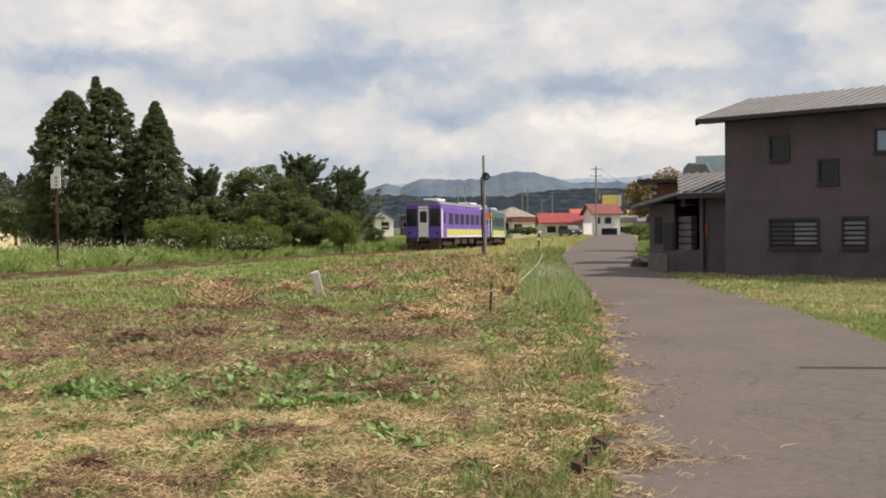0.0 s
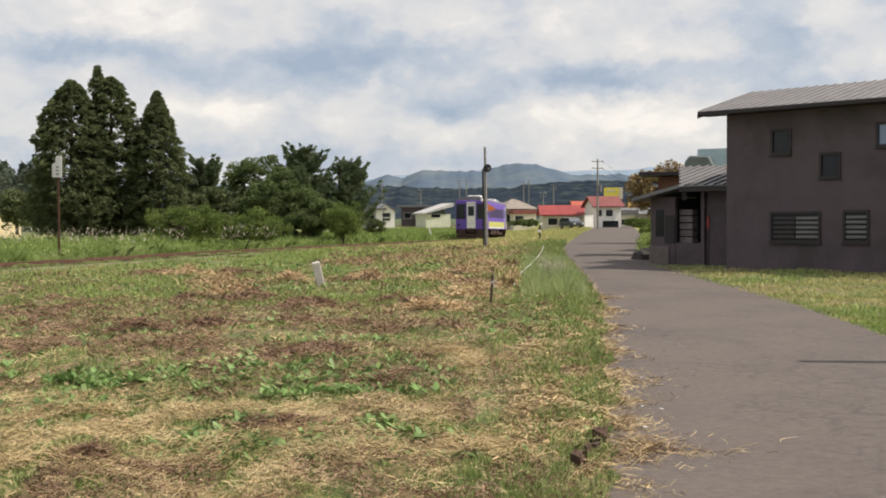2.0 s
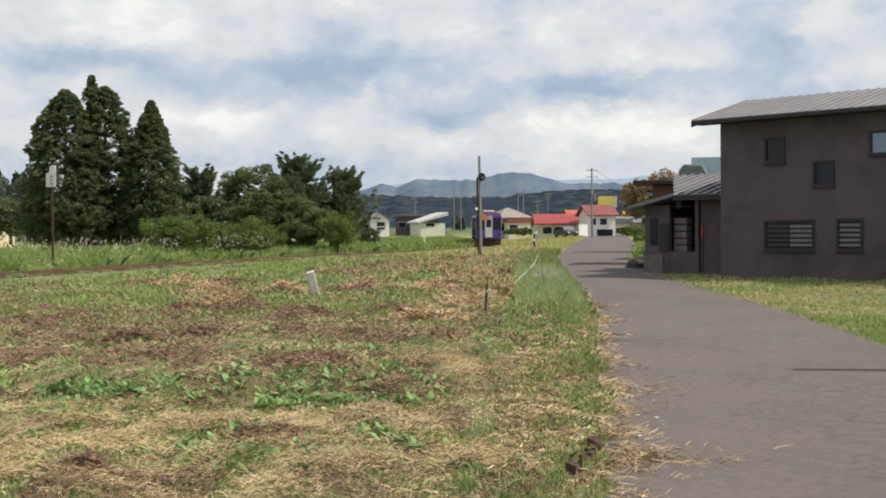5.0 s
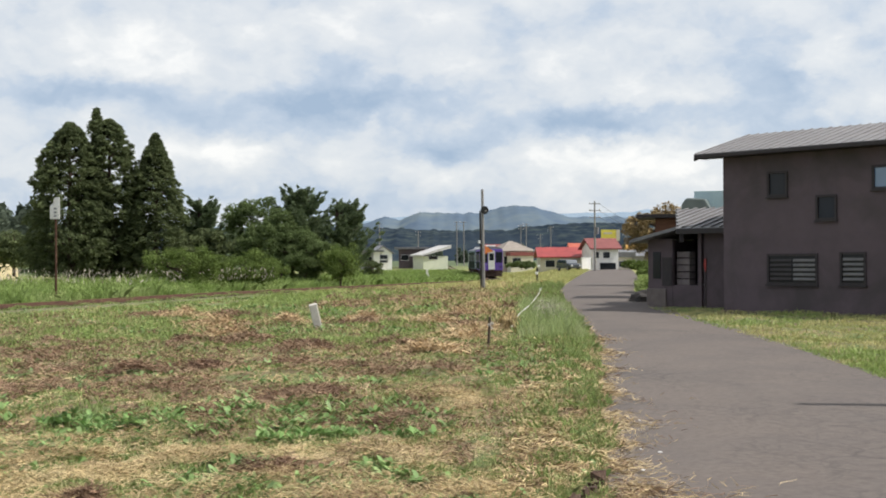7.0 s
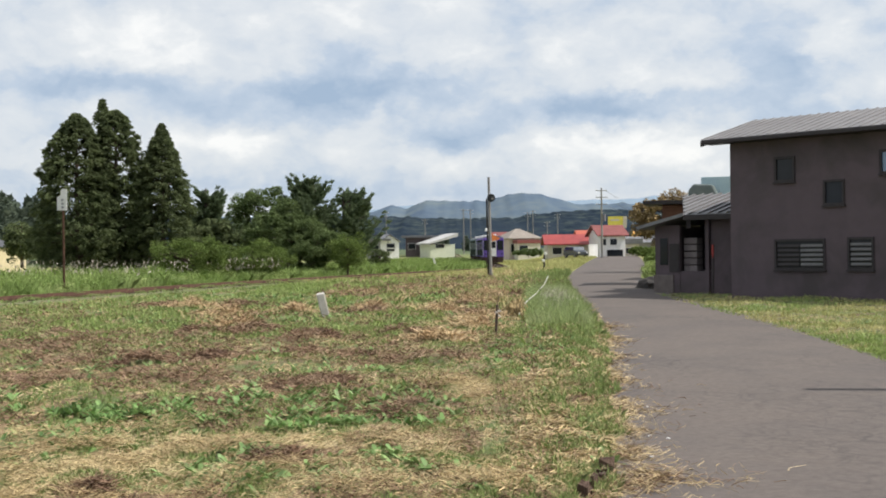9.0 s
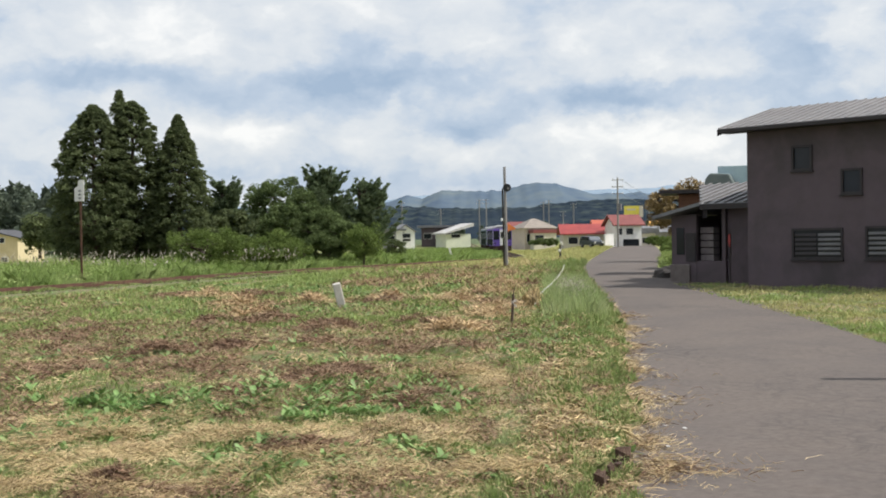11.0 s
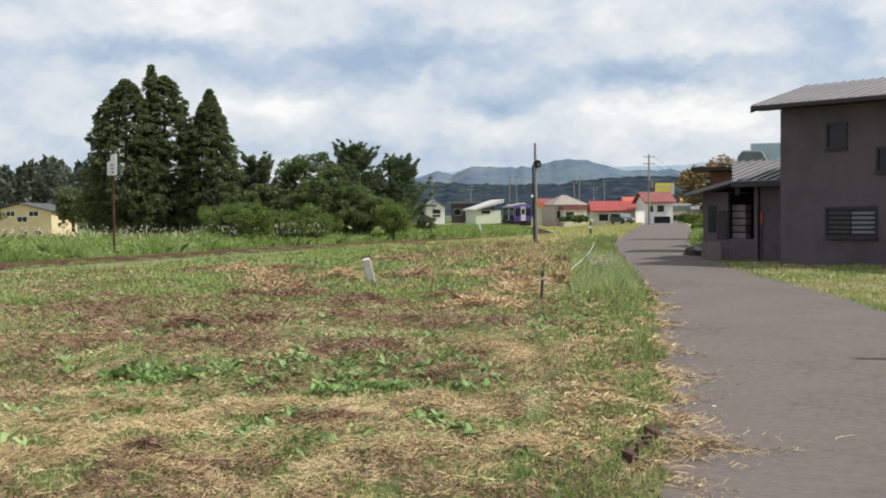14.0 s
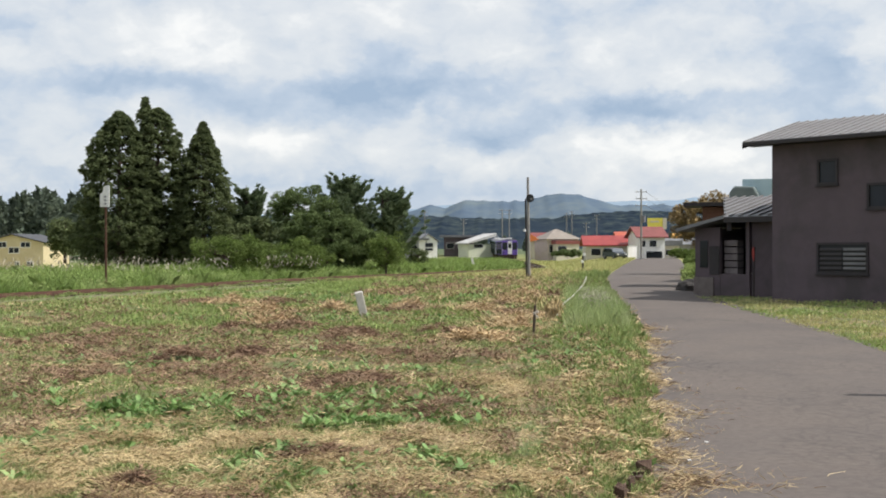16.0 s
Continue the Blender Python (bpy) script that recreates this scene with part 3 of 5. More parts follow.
def rail_car(name, body_mat, band_mat, end_mat, label):
    """A diesel railcar, its near end towards -y; built about the middle of its length at rail level."""
    car = thing(name, Matrix(), label, "railcar", "coupled railcars")
    w, l = CAR_W / 2, CAR_L / 2
    bm = bmesh.new()
    side = [(-w, FLOOR - 0.12), (w, FLOOR - 0.12), (w, EAVE - 0.1), (w - 0.08, EAVE + 0.1), (-w + 0.08, EAVE + 0.1), (-w, EAVE - 0.1)]
    prism(bm, side, "y", -l, l)
    bevel(bm, 0.05, 2)
    body = part("body", bm, body_mat, car)
    bm = bmesh.new()
    prof = [(w * math.cos(a), EAVE + 0.02 + 0.42 * math.sin(a)) for a in np.linspace(0.14, math.pi - 0.14, 12)]
    prism(bm, prof, "y", -l + 0.06, l - 0.06)
    part("roof", bm, "silver", car, "light grey roof")
    for y in (-5.6, 6.2):
        bm = boxes((-0.6, 0.6, y - 1.2, y + 1.2, ROOF - 0.06, ROOF + 0.14))
        bevel(bm, 0.06, 2)
        part("air_conditioner", bm, "white", car, "white roof unit")
    # bands low on the right side, painted shade panels on the left, doors, windows
    for s in (-1, 1):
        x = s * w
        a, b = sorted((x - s * 0.01, x + s * 0.012))
        if s > 0:
            part("band", boxes((a, b, -l + 1.75, l - 1.75, 1.12, 1.62)), band_mat, car, "yellow-green band")
            part("band", boxes((a, b, -l + 1.75, l - 1.75, 0.98, 1.10)), "white", car, "white lower line")
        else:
            # this side's shade is put in as dark panels
            part("side_panel", boxes((a + 0.004, b, -l + 1.75, l - 1.75, 0.98, 1.96)), "side_shade", car, "dark grey-green panel painted in for the side's shade")
            part("side_panel", boxes((a + 0.004, b, -l + 1.75, l - 1.75, 2.94, 3.3)), "side_shade", car)
        for e in (-1, 1):
            part("corner_strip", boxes((a, b, *sorted((e * (l - 0.30), e * (l - 0.12))), 1.0, 3.2)), "white", car, "white corner strip")
            y = e * (l - 1.1)
            door = part("door", boxes((a, b, y - 0.55, y + 0.55, 1.05, 3.15)), body_mat, car)
            part("window", boxes((*sorted((x + s * 0.008, x + s * 0.02)), y - 0.32, y + 0.32, 2.1, 2.95)), "train_pane", door)
            part("band", boxes((a, b, y + e * 0.0 - 0.75, y - 0.57, 0.95, 3.2)), "white", car, "white upright stripe")
        for i in range(7):
            y = -l + 3.2 + i * (CAR_L - 6.4) / 6
            win = part("window", boxes((a, b, y - 0.66, y + 0.66, 2.0, 2.9)), "black", car)
            part("pane", boxes((*sorted((x + s * 0.006, x + s * 0.022)), y - 0.6, y + 0.6, 2.06, 2.84)), "train_pane", win)
    for e in (-1, 1):
        y0, y1 = sorted((e * (l - 0.02), e * (l + 0.012)))
        yy = sorted((e * (l + 0.005), e * (l + 0.03)))
        part("door", boxes((-0.40, 0.40, y0, y1, 0.98, 3.2)), end_mat, car, "end door with a white lower half")
        part("door_panel", boxes((-0.34, 0.34, *yy, 1.02, 2.0)), "white", car, "white panel")
        part("window", boxes((-0.28, 0.28, *yy, 2.12, 3.0)), "pane", car)
        for s in (-1, 1):
            part("windscreen", boxes((*sorted((s * 0.52, s * 1.36)), *yy, 1.84, 3.2)), "pane", car, "dark windscreen")
            part("headlight", boxes((*sorted((s * 1.02, s * 1.25)), *yy, 1.22, 1.38)), "black", car)
            part("skirt", boxes((*sorted((s * 0.5, s * 1.38)), e * l - 0.15, e * l + 0.02, 0.45, 0.88)), "train_under", car)
        part("destination_board", boxes((-0.4, 0.4, *yy, 3.24, 3.40)), "white", car)
        bm = bmesh.new()
        rod(bm, (0, e * l - 0.3, 0.85), (0, e * (l + 0.42), 0.85), 0.13, 0.17, 8)
        box(bm, -0.35, 0.35, *sorted((e * l, e * (l + 0.2))), 0.62, 0.98)
        part("coupler", bm, "train_under", car)
        bm = bmesh.new()
        prism(bm, [(-1.35, 0.12), (1.35, 0.12), (1.3, 0.42), (0, 0.5), (-1.3, 0.42)], "y", *sorted((e * (l - 0.3), e * (l + 0.12))))
        part("snowplough", bm, "train_under", car, "dark snowplough blade")
        bogie = part("bogie", boxes((-1.15, -0.98, e * 6.1 - 1.5, e * 6.1 + 1.5, 0.35, 0.62), (0.98, 1.15, e * 6.1 - 1.5, e * 6.1 + 1.5, 0.35, 0.62),
                                    (-1.0, 1.0, e * 6.1 - 0.3, e * 6.1 + 0.3, 0.4, 0.8)), "train_under", car)
        for d in (-1.05, 1.05):
            bm = bmesh.new()
            for s in (-1, 1):
                rod(bm, (s * 0.50, 0, 0), (s * 0.63, 0, 0), 0.43, 0.43, 20)
            rod(bm, (-0.5, 0, 0), (0.5, 0, 0), 0.07, 0.07, 8)
            axle = part("wheelset", bm, "rust", bogie)
            axle.location = (0, e * 6.1 + d, 0.43)
    for y in (-3.1, -0.6, 2.1):
        bm = boxes((-1.3, 1.3, y - 0.9, y + 0.9, 0.38, 0.86))
        bevel(bm, 0.04)
        part("equipment_box", bm, "train_under", car)
    return car


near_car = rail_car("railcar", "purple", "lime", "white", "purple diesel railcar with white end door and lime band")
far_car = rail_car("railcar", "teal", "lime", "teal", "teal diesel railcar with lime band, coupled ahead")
CAR_START, SPEED = float(np.interp(88.0, TRACK_Y, ARC)), 7.75


def car_pose(s_mid):
    a, b = along(s_mid - 6.1), along(s_mid + 6.1)
    d = b - a
    return pose(*((a + b) / 2 + Vector((0, 0, 0.15))), math.degrees(math.atan2(d.z, d.xy.length)), 0, -math.degrees(math.atan2(d.x, d.y)))


# ---- dark house ----
HOUSE = pose(9.28, 36.98, 0, 0, 0, -45)     # x along its front, y into it


def window(parent, x, z, w, h, slats=None, label="", pane="pane"):
    fr = 0.07
    win = part("window", boxes((x, x + w, -0.05, 0.05, z, z + fr), (x, x + w, -0.05, 0.05, z + h - fr, z + h),
                               (x, x + fr, -0.05, 0.05, z + fr, z + h - fr), (x + w - fr, x + w, -0.05, 0.05, z + fr, z + h - fr)), "dark_trim", parent, label)
    part("pane", boxes((x + fr, x + w - fr, 0.01, 0.03, z + fr, z + h - fr)), pane, win)
    part("sill", boxes((x - 0.03, x + w + 0.03, -0.09, 0.0, z - 0.05, z - 0.002)), "dark_trim", win)
    if slats:
        a, b, n = slats
        for i in range(n):
            zz = z + 0.14 + i * (h - 0.24) / n
            bm = bmesh.new()
            prism(bm, [(-0.035, zz), (-0.02, zz - 0.012), (0.006, zz + 0.07), (-0.01, zz + 0.08)], "x", a, b)
            part("slat", bm, "slat", win)
            if a - x > 0.3:
                bm = bmesh.new()
                prism(bm, [(-0.035, zz), (-0.02, zz - 0.012), (0.006, zz + 0.07), (-0.01, zz + 0.08)], "x", x + 0.09, a - 0.06)
                part("slat", bm, "dark_trim", win)
    return win


def build_dark_house():
    h = thing("house", HOUSE, "dark brown two-storey house with grey ribbed metal roof", "house")
    L, D, Z = 13.0, 5.8, 5.02
    holes = [(1.60, 3.66, 0.70, 0.80), (3.24, 2.87, 0.68, 0.78), (1.58, 0.88, 1.70, 0.97), (4.00, 0.89, 0.82, 0.99), (5.02, 3.74, 1.5, 0.72),
             (7.2, 0.89, 1.6, 0.97), (9.5, 3.7, 0.7, 0.8)]
    # front wall cut round its windows, in columns
    cuts = sorted({0.0, L} | {x for x, z, w, hh in holes} | {x + w for x, z, w, hh in holes})
    bm = bmesh.new()
    for a, b in zip(cuts, cuts[1:]):
        z0 = -0.3
        for x, z, w, hh in sorted((q for q in holes if q[0] < (a + b) / 2 < q[0] + q[2]), key=lambda q: q[1]):
            box(bm, a, b, 0, 0.18, z0, z)
            z0 = z + hh
        box(bm, a, b, 0, 0.18, z0, Z)
    bmesh.ops.remove_doubles(bm, verts=bm.verts, dist=1e-4)
    part("wall", bm, "wall_dark", h)
    bm = bmesh.new()
    gable = [(0.18, -0.3), (D, -0.3), (D, Z), (D / 2, Z + 0.75), (0.18, Z + 0.05)]
    prism(bm, gable, "x", 0, 0.18)
    part("wall", bm, "wall_dark", h)
    bm = bmesh.new()
    prism(bm, gable, "x", L - 0.18, L)
    part("wall", bm, "wall_dark", h)
    part("wall", boxes((0.18, L - 0.18, D - 0.18, D, -0.3, Z)), "wall_dark", h)
    part("floor", boxes((0.18, L - 0.18, 0.18, D - 0.18, 2.4, 2.55)), "wood", h)
    for i, (x, z, w, hh) in enumerate(holes):
        s = {2: (x + w * 0.52, x + w - 0.09, 5), 3: (x + 0.09, x + w - 0.09, 5)}.get(i)
        window(h, x, z, w, hh, s, "dark framed window with pale louvre slats" if s else "", "pane_sky" if i == 4 else "pane")
    # roof: two slopes on the ridge, standing seams on the front one
    over, side, rise = 0.62, 0.70, 0.262
    rz = Z + 0.09 + (D / 2 + over) * rise
    bm = bmesh.new()
    front = [(-over, Z + 0.02), (-over, Z + 0.12), (D / 2, rz + 0.02), (D / 2, rz - 0.10)]
    prism(bm, front, "x", -side, L + side)
    roof = part("roof", bm, "metal_roof", h, "grey standing-seam metal roof")
    bm = bmesh.new()
    prism(bm, [(D / 2 + 0.002, rz - 0.10), (D / 2 + 0.002, rz + 0.02), (D + over, Z + 0.12), (D + over, Z + 0.02)], "x", -side, L + side)
    part("roof", bm, "metal_roof", h)
    for i in range(43):
        x = -side + 0.02 + i * 0.335
        bm = bmesh.new()
        prism(bm, [(-over, Z + 0.122), (-over, Z + 0.15), (D / 2, rz + 0.05), (D / 2, rz + 0.022)], "x", x, x + 0.035)
        part("seam", bm, "metal_roof", roof)
    part("fascia", boxes((-side, L + side, -over - 0.03, -over, Z - 0.01, Z + 0.10)), "dark_trim", h, "dark eaves board")
    part("soffit", boxes((-side, L + side, -over, -0.002, Z - 0.02, Z + 0.015)), "dark_trim", h)
    bm = bmesh.new()
    prism(bm, [(-over, Z - 0.1), (-over, Z + 0.015), (D / 2, rz - 0.105), (D / 2, rz - 0.22)], "x", -side - 0.02, -side + 0.02)
    part("bargeboard", bm, "dark_trim", h)


def build_annex():
    a = thing("annex", HOUSE, "low dark lean-to annex with ribbed roofs and a sheltered recess", "annex")
    V = 2.0
    part("wall", boxes((-2.0, 0.0, V, V + 0.15, -0.3, 2.75)), "wall_dark", a)
    part("wall", boxes((-4.35, -3.3, V, V + 0.15, -0.3, 2.42)), "wall_dark", a)
    part("wall", boxes((-3.3, -2.0, V + 0.02, V + 0.15, -0.3, 0.75)), "wall_dark", a)
    part("wall", boxes((-4.1, 0.0, V + 2.6, V + 2.75, -0.3, 2.9)), "dark_trim", a)
    part("wall", boxes((-4.1, -3.95, V + 0.15, V + 2.6, -0.3, 2.4)), "wall_dark", a)
    part("post", boxes((-2.16, -2.02, V - 0.12, V - 0.002, -0.3, 2.7)), "wall_dark", a)
    part("window", boxes((-4.12, -3.80, V - 0.03, V - 0.002, 0.98, 1.95)), "pane", a)
    part("floor", boxes((-3.95, 0.0, V + 0.15, V + 2.6, 0.6, 0.74)), "grey_wall", a)
    # upper roof, far end widened behind the lean-to to fit the camera's view
    y0, y1, z0, rise, left = V - 0.55, V + 2.9, 2.78, 0.243, -2.3 / 3.45
    bm = bmesh.new()
    plan = [(-2.75, y0), (0.12, y0), (0.12, y1), (-5.05, y1)]
    top = [bm.verts.new((x, y, z0 + (y - y0) * rise)) for x, y in plan]
    low = [bm.verts.new((x, y, z0 - 0.1 + (y - y0) * rise)) for x, y in plan]
    bm.faces.new(top)
    bm.faces.new(low[::-1])
    for k in range(4):
        bm.faces.new((low[k], low[(k + 1) % 4], top[(k + 1) % 4], top[k]))
    r = part("roof", bm, "grey_roof", a, "grey ribbed metal roof")
    for i in range(14):
        x = -4.9 + i * 0.385
        ya = y0 if x > -2.75 else y0 + (x + 2.75) / left
        if y1 - ya < 0.1:
            continue
        bm = bmesh.new()
        za, zb = z0 + (ya - y0) * rise, z0 + (y1 - y0) * rise
        prism(bm, [(ya, za + 0.002), (ya, za + 0.06), (y1, zb + 0.06), (y1, zb + 0.002)], "x", x, x + 0.07)
        part("seam", bm, "metal_roof", r)
    # filler wall added under the widened roof edge
    bm = bmesh.new()
    q = [bm.verts.new(p) for p in ((-2.7, y0 + 0.1, 2.3), (-4.95, y1 - 0.05, 2.3), (-4.95, y1 - 0.05, z0 + 3.3 * rise), (-2.7, y0 + 0.1, z0 - 0.1))]
    e = [bm.verts.new(p.co + Vector((0.12, 0.08, 0))) for p in q]
    bm.faces.new(q)
    bm.faces.new(e[::-1])
    for k in range(4):
        bm.faces.new((q[k], e[k], e[(k + 1) % 4], q[(k + 1) % 4]))
    bmesh.ops.recalc_face_normals(bm, faces=bm.faces)
    part("infill", bm, "dark_trim", a)
    part("shutter", boxes((-3.72, -3.32, V - 0.04, V - 0.002, 0.72, 1.75)), "dark_trim", a, "dark boarded shutter")
    part("plinth", bevel(boxes((-4.40, -3.55, V - 0.06, V - 0.002, -0.3, 0.62)), 0.02), "plinth", a, "weathered stone plinth")
    bm = bmesh.new()
    prism(bm, [(-2.76, 2.72), (-2.76, 2.84), (-4.75, 2.40), (-4.75, 2.28)], "y", V - 0.6, V + 3.0)
    part("roof", bm, "grey_roof", a)
    part("fascia", boxes((-2.75, 0.12, V - 0.60, V - 0.552, 2.58, 2.76)), "dark_trim", a)
    crate = thing("crate_stack", HOUSE @ pose(-3.05, V + 0.5, 0.74), "pale grey plastic crates stacked in the annex recess", "crates")
    for i in range(5):
        bm = boxes((-0.28, 0.28, -0.2, 0.2, i * 0.25, i * 0.25 + 0.22))
        bevel(bm, 0.02)
        part("crate", bm, "crate", crate)
    sp = thing("snow_stake", HOUSE @ pose(-1.62, V - 0.5, 0), "dark stake with a faded red cloth tied to its top", "stake")
    bm = bmesh.new()
    rod(bm, (0, 0, -0.2), (0.03, 0.02, 1.72), 0.022, 0.02, 8)
    part("shaft", bm, "under", sp)
    bm = bmesh.new()
    prism(bm, [(-0.03, 1.68), (0.05, 1.71), (0.06, 1.40), (0.03, 1.22), (-0.01, 1.30), (-0.04, 1.45)], "y", -0.05, -0.02)
    part("cloth", bevel(bm, 0.008), "red_paint", sp, "faded red cloth")
    pile = thing("tarp_pile", pose(8.0, 44.6, 0, 0, 0, 20), "dark covered pile at the lane edge by the annex", "pile")
    bm = bmesh.new()
    bmesh.ops.create_icosphere(bm, subdivisions=3, radius=1)
    for v in bm.verts:
        k = 1 + 0.30 * noise.noise(v.co * 2.1) + 0.16 * noise.noise(v.co * 6.3)
        v.co = Vector((v.co.x * 0.5 * k, v.co.y * 0.7 * k, max(v.co.z, -0.3) * 0.34 * k + 0.12))
    part("cover", bm, "under", pile)
    # boarded block behind with a flat dark roof
    b = thing("wooden_shed", pose(10.35, 49.2, 0, 0, 0, -12), "brown boarded shed with a flat dark roof", "shed")
    bm = bmesh.new()
    box(bm, -0.95, 1.25, -1.2, 1.2, -0.2, 3.42)
    part("wall", bm, "wood", b)
    for i in range(10):
        x = -0.95 + i * 0.208
        part("board", boxes((x + 0.01, x + 0.2, -1.225, -1.202, 0, 3.4)), "wood", b)
    part("roof", boxes((-1.75, 1.5, -1.6, 1.5, 3.45, 3.60)), "dark_trim", b)
    g = thing("metal_shed", pose(13.0, 56.5, 0, 0, 0, -20), "grey-green shed with a rounded metal roof", "shed")
    bm = bmesh.new()
    prism(bm, [(-0.8, -0.2), (0.8, -0.2), (0.8, 4.0), (0.5, 4.6), (-0.4, 4.65), (-0.65, 4.35)], "y", -2.0, 2.0)
    bevel(bm, 0.08, 2)
    part("wall", bm, "green_metal", g)
    c = thing("glazed_box", pose(13.7, 56.0, 0, 0, 0, -20), "pale blue corrugated sheet enclosure", "enclosure")
    bm = boxes((-0.95, 0.95, -1, 1, 3.0, 5.0), (-0.9, -0.8, -0.9, -0.8, -0.2, 3.0), (0.8, 0.9, -0.9, -0.8, -0.2, 3.0), (0.8, 0.9, 0.8, 0.9, -0.2, 3.0), (-0.9, -0.8, 0.8, 0.9, -0.2, 3.0))
    part("sheet", bm, "pale_blue", c)
    for i in range(9):
        part("rib", boxes((-0.93 + i * 0.22, -0.90 + i * 0.22, -1.03, -1.002, 3.0, 5.0)), "pale_blue", c)


build_dark_house()
build_annex()


# ---- far houses ----
def far_house(name, m, w, d, h, roof_h, wall, roof, label, windows=(), hip=False, over=0.5, base=-1.4, slope="gable"):
    """Front wall on y = 0 facing -y, ridge along x."""
    o = thing(name, m, label, "house")
    bm = bmesh.new()
    if slope == "gable" and not hip:
        prism(bm, [(0, base), (d, base), (d, h), (d / 2, h + roof_h * 0.9), (0, h)], "x", 0, w)
    else:
        box(bm, 0, w, 0, d, base, h)
    part("wall", bm, wall, o)
    bm = bmesh.new()
    if hip:
        b = [bm.verts.new(p) for p in ((-over, -over, h), (w + over, -over, h), (w + over, d + over, h), (-over, d + over, h))]
        k = min(d / 2, w / 2 - 0.4)
        t = [bm.verts.new(p) for p in ((k, d / 2, h + roof_h), (w - k, d / 2, h + roof_h))]
        for f in ((b[0], b[1], t[1], t[0]), (b[1], b[2], t[1]), (b[2], b[3], t[0], t[1]), (b[3], b[0], t[0]), (b[3], b[2], b[1], b[0])):
            bm.faces.new(f)
    elif slope == "gable":
        prism(bm, [(-over, h - 0.12), (-over, h + 0.06), (d / 2, h + roof_h + 0.1), (d + over, h + 0.06), (d + over, h - 0.12), (d / 2, h + roof_h - 0.08)], "x", -over, w + over)
    elif slope == "rise":
        prism(bm, [(-over, h), (-over, h + 0.3), (w * 0.5, h + roof_h * 0.5 + 0.5), (w + over, h + roof_h + 0.7), (w + over, h + roof_h)], "y", -over, d + over)
    else:
        box(bm, -over, w + over, -over, d + over, h, h + roof_h)
    part("roof", bm, roof, o)
    for x, z, ww, hh in windows:
        win = part("window", boxes((x - 0.06, x + ww + 0.06, -0.05, -0.002, z - 0.06, z + hh + 0.06)), "white", o)
        part("pane", boxes((x, x + ww, -0.08, -0.052, z, z + hh)), "pane", win)
    return o


white = far_house("house", pose(-10.4, 236, 0, 0, 0, 102), 8, 3.9, 3.0, 1.5, "white", "grey_roof", "white gabled house with a dark grey roof", over=0.35)
for z, h in ((1.0, 0.5), (1.7, 0.9)):
    w = part("window", boxes((-0.05, -0.002, 0.9, 2.6, z, z + h)), "grey_wall", white)
    part("pane", boxes((-0.08, -0.052, 0.98, 2.52, z + 0.06, z + h - 0.06)), "pane", w)
far_house("house", pose(-17.2, 235.5, 0), 4.6, 6, 3.2, 0.4, "grey_wall", "grey_roof", "low grey house wing with dark flat roof", [(1, 1.2, 1.6, 1)], slope="flat")
far_house("house", pose(-9.6, 252, 0), 6.6, 7, 3.9, 0.5, "wall_dark", "grey_roof", "dark shed with a broad flat roof", [(0.6, 1.4, 1.6, 1.2), (3.2, 1.4, 2.2, 1.2)], slope="flat", over=0.9)
far_house("house", pose(-3.9, 242, 0, 0, 0, 20), 5.6, 7, 2.3, 1.7, "pale_green_wall", "pale_roof", "pale house under a long slanting pale metal roof", [(1.2, 1.6, 2.0, 0.7)], slope="rise", over=0.6)
far_house("house", pose(11.6, 216, 0, 0, 0, 18), 6.4, 7, 3.2, 1.9, "pink_wall", "tan_roof", "beige house with a brown hipped tile roof", [(0.4, 0.6, 1.0, 1.5), (4.6, 1.0, 1.0, 1.1)], hip=True)
far_house("house", pose(13.2, 213.8, 0, 0, 0, 18), 4.6, 2, 2.2, 0.7, "cream", "maroon_roof", "low porch with a dark red roof", [(0.3, 0.2, 1.7, 1.6)], slope="flat", over=0.2)
far_house("house", pose(8.9, 232, 0), 5.2, 7, 3.0, 1.6, "cream", "maroon_roof", "house with a red gable roof behind the hipped one", [(1, 1.2, 1.4, 1.1)])
far_house("house", pose(15.1, 172, 0), 6.4, 6, 1.9, 1.45, "cream", "red_roof", "long low house with a bright red metal roof", [(0.8, 0.4, 1.4, 1.0), (3.2, 0.4, 1.4, 1.0)])
far_house("house", pose(20.6, 176, 0), 6.0, 6, 2.7, 1.3, "white", "orange_roof", "white house with an orange-red roof", [(0.6, 0.8, 1.0, 1.0)])
far_house("house", pose(22.3, 166, -0.2, 0, 0, 8), 3.9, 6, 3.3, 1.5, "white", "maroon_roof", "two-storey white house with dull red roof and a garage",
          [(0.35, 1.9, 0.6, 0.9), (1.6, 1.9, 1.0, 0.9), (1.1, -0.1, 2.4, 1.3)])
far_house("house", pose(26.2, 170, -0.2), 2.6, 5, 2.0, 0.8, "cream", "grey_roof", "small cream outbuilding with grey roof", [(0.6, 0.6, 0.9, 0.8)], slope="flat")
far_house("house", pose(28.5, 190, -0.2), 9, 6, 2.2, 1.0, "grey_wall", "grey_roof", "grey low shed along the lane", [(1, 0.5, 1.2, 0.9), (4, 0.5, 1.2, 0.9)])
yellow = far_house("house", pose(-76.8, 192, 0, 0, 0, 90), 12, 11, 2.75, 1.45, "yellow_wall", "slate", "two-storey yellow house with white windows and dark roof",
                   over=0.45, base=-3.0)
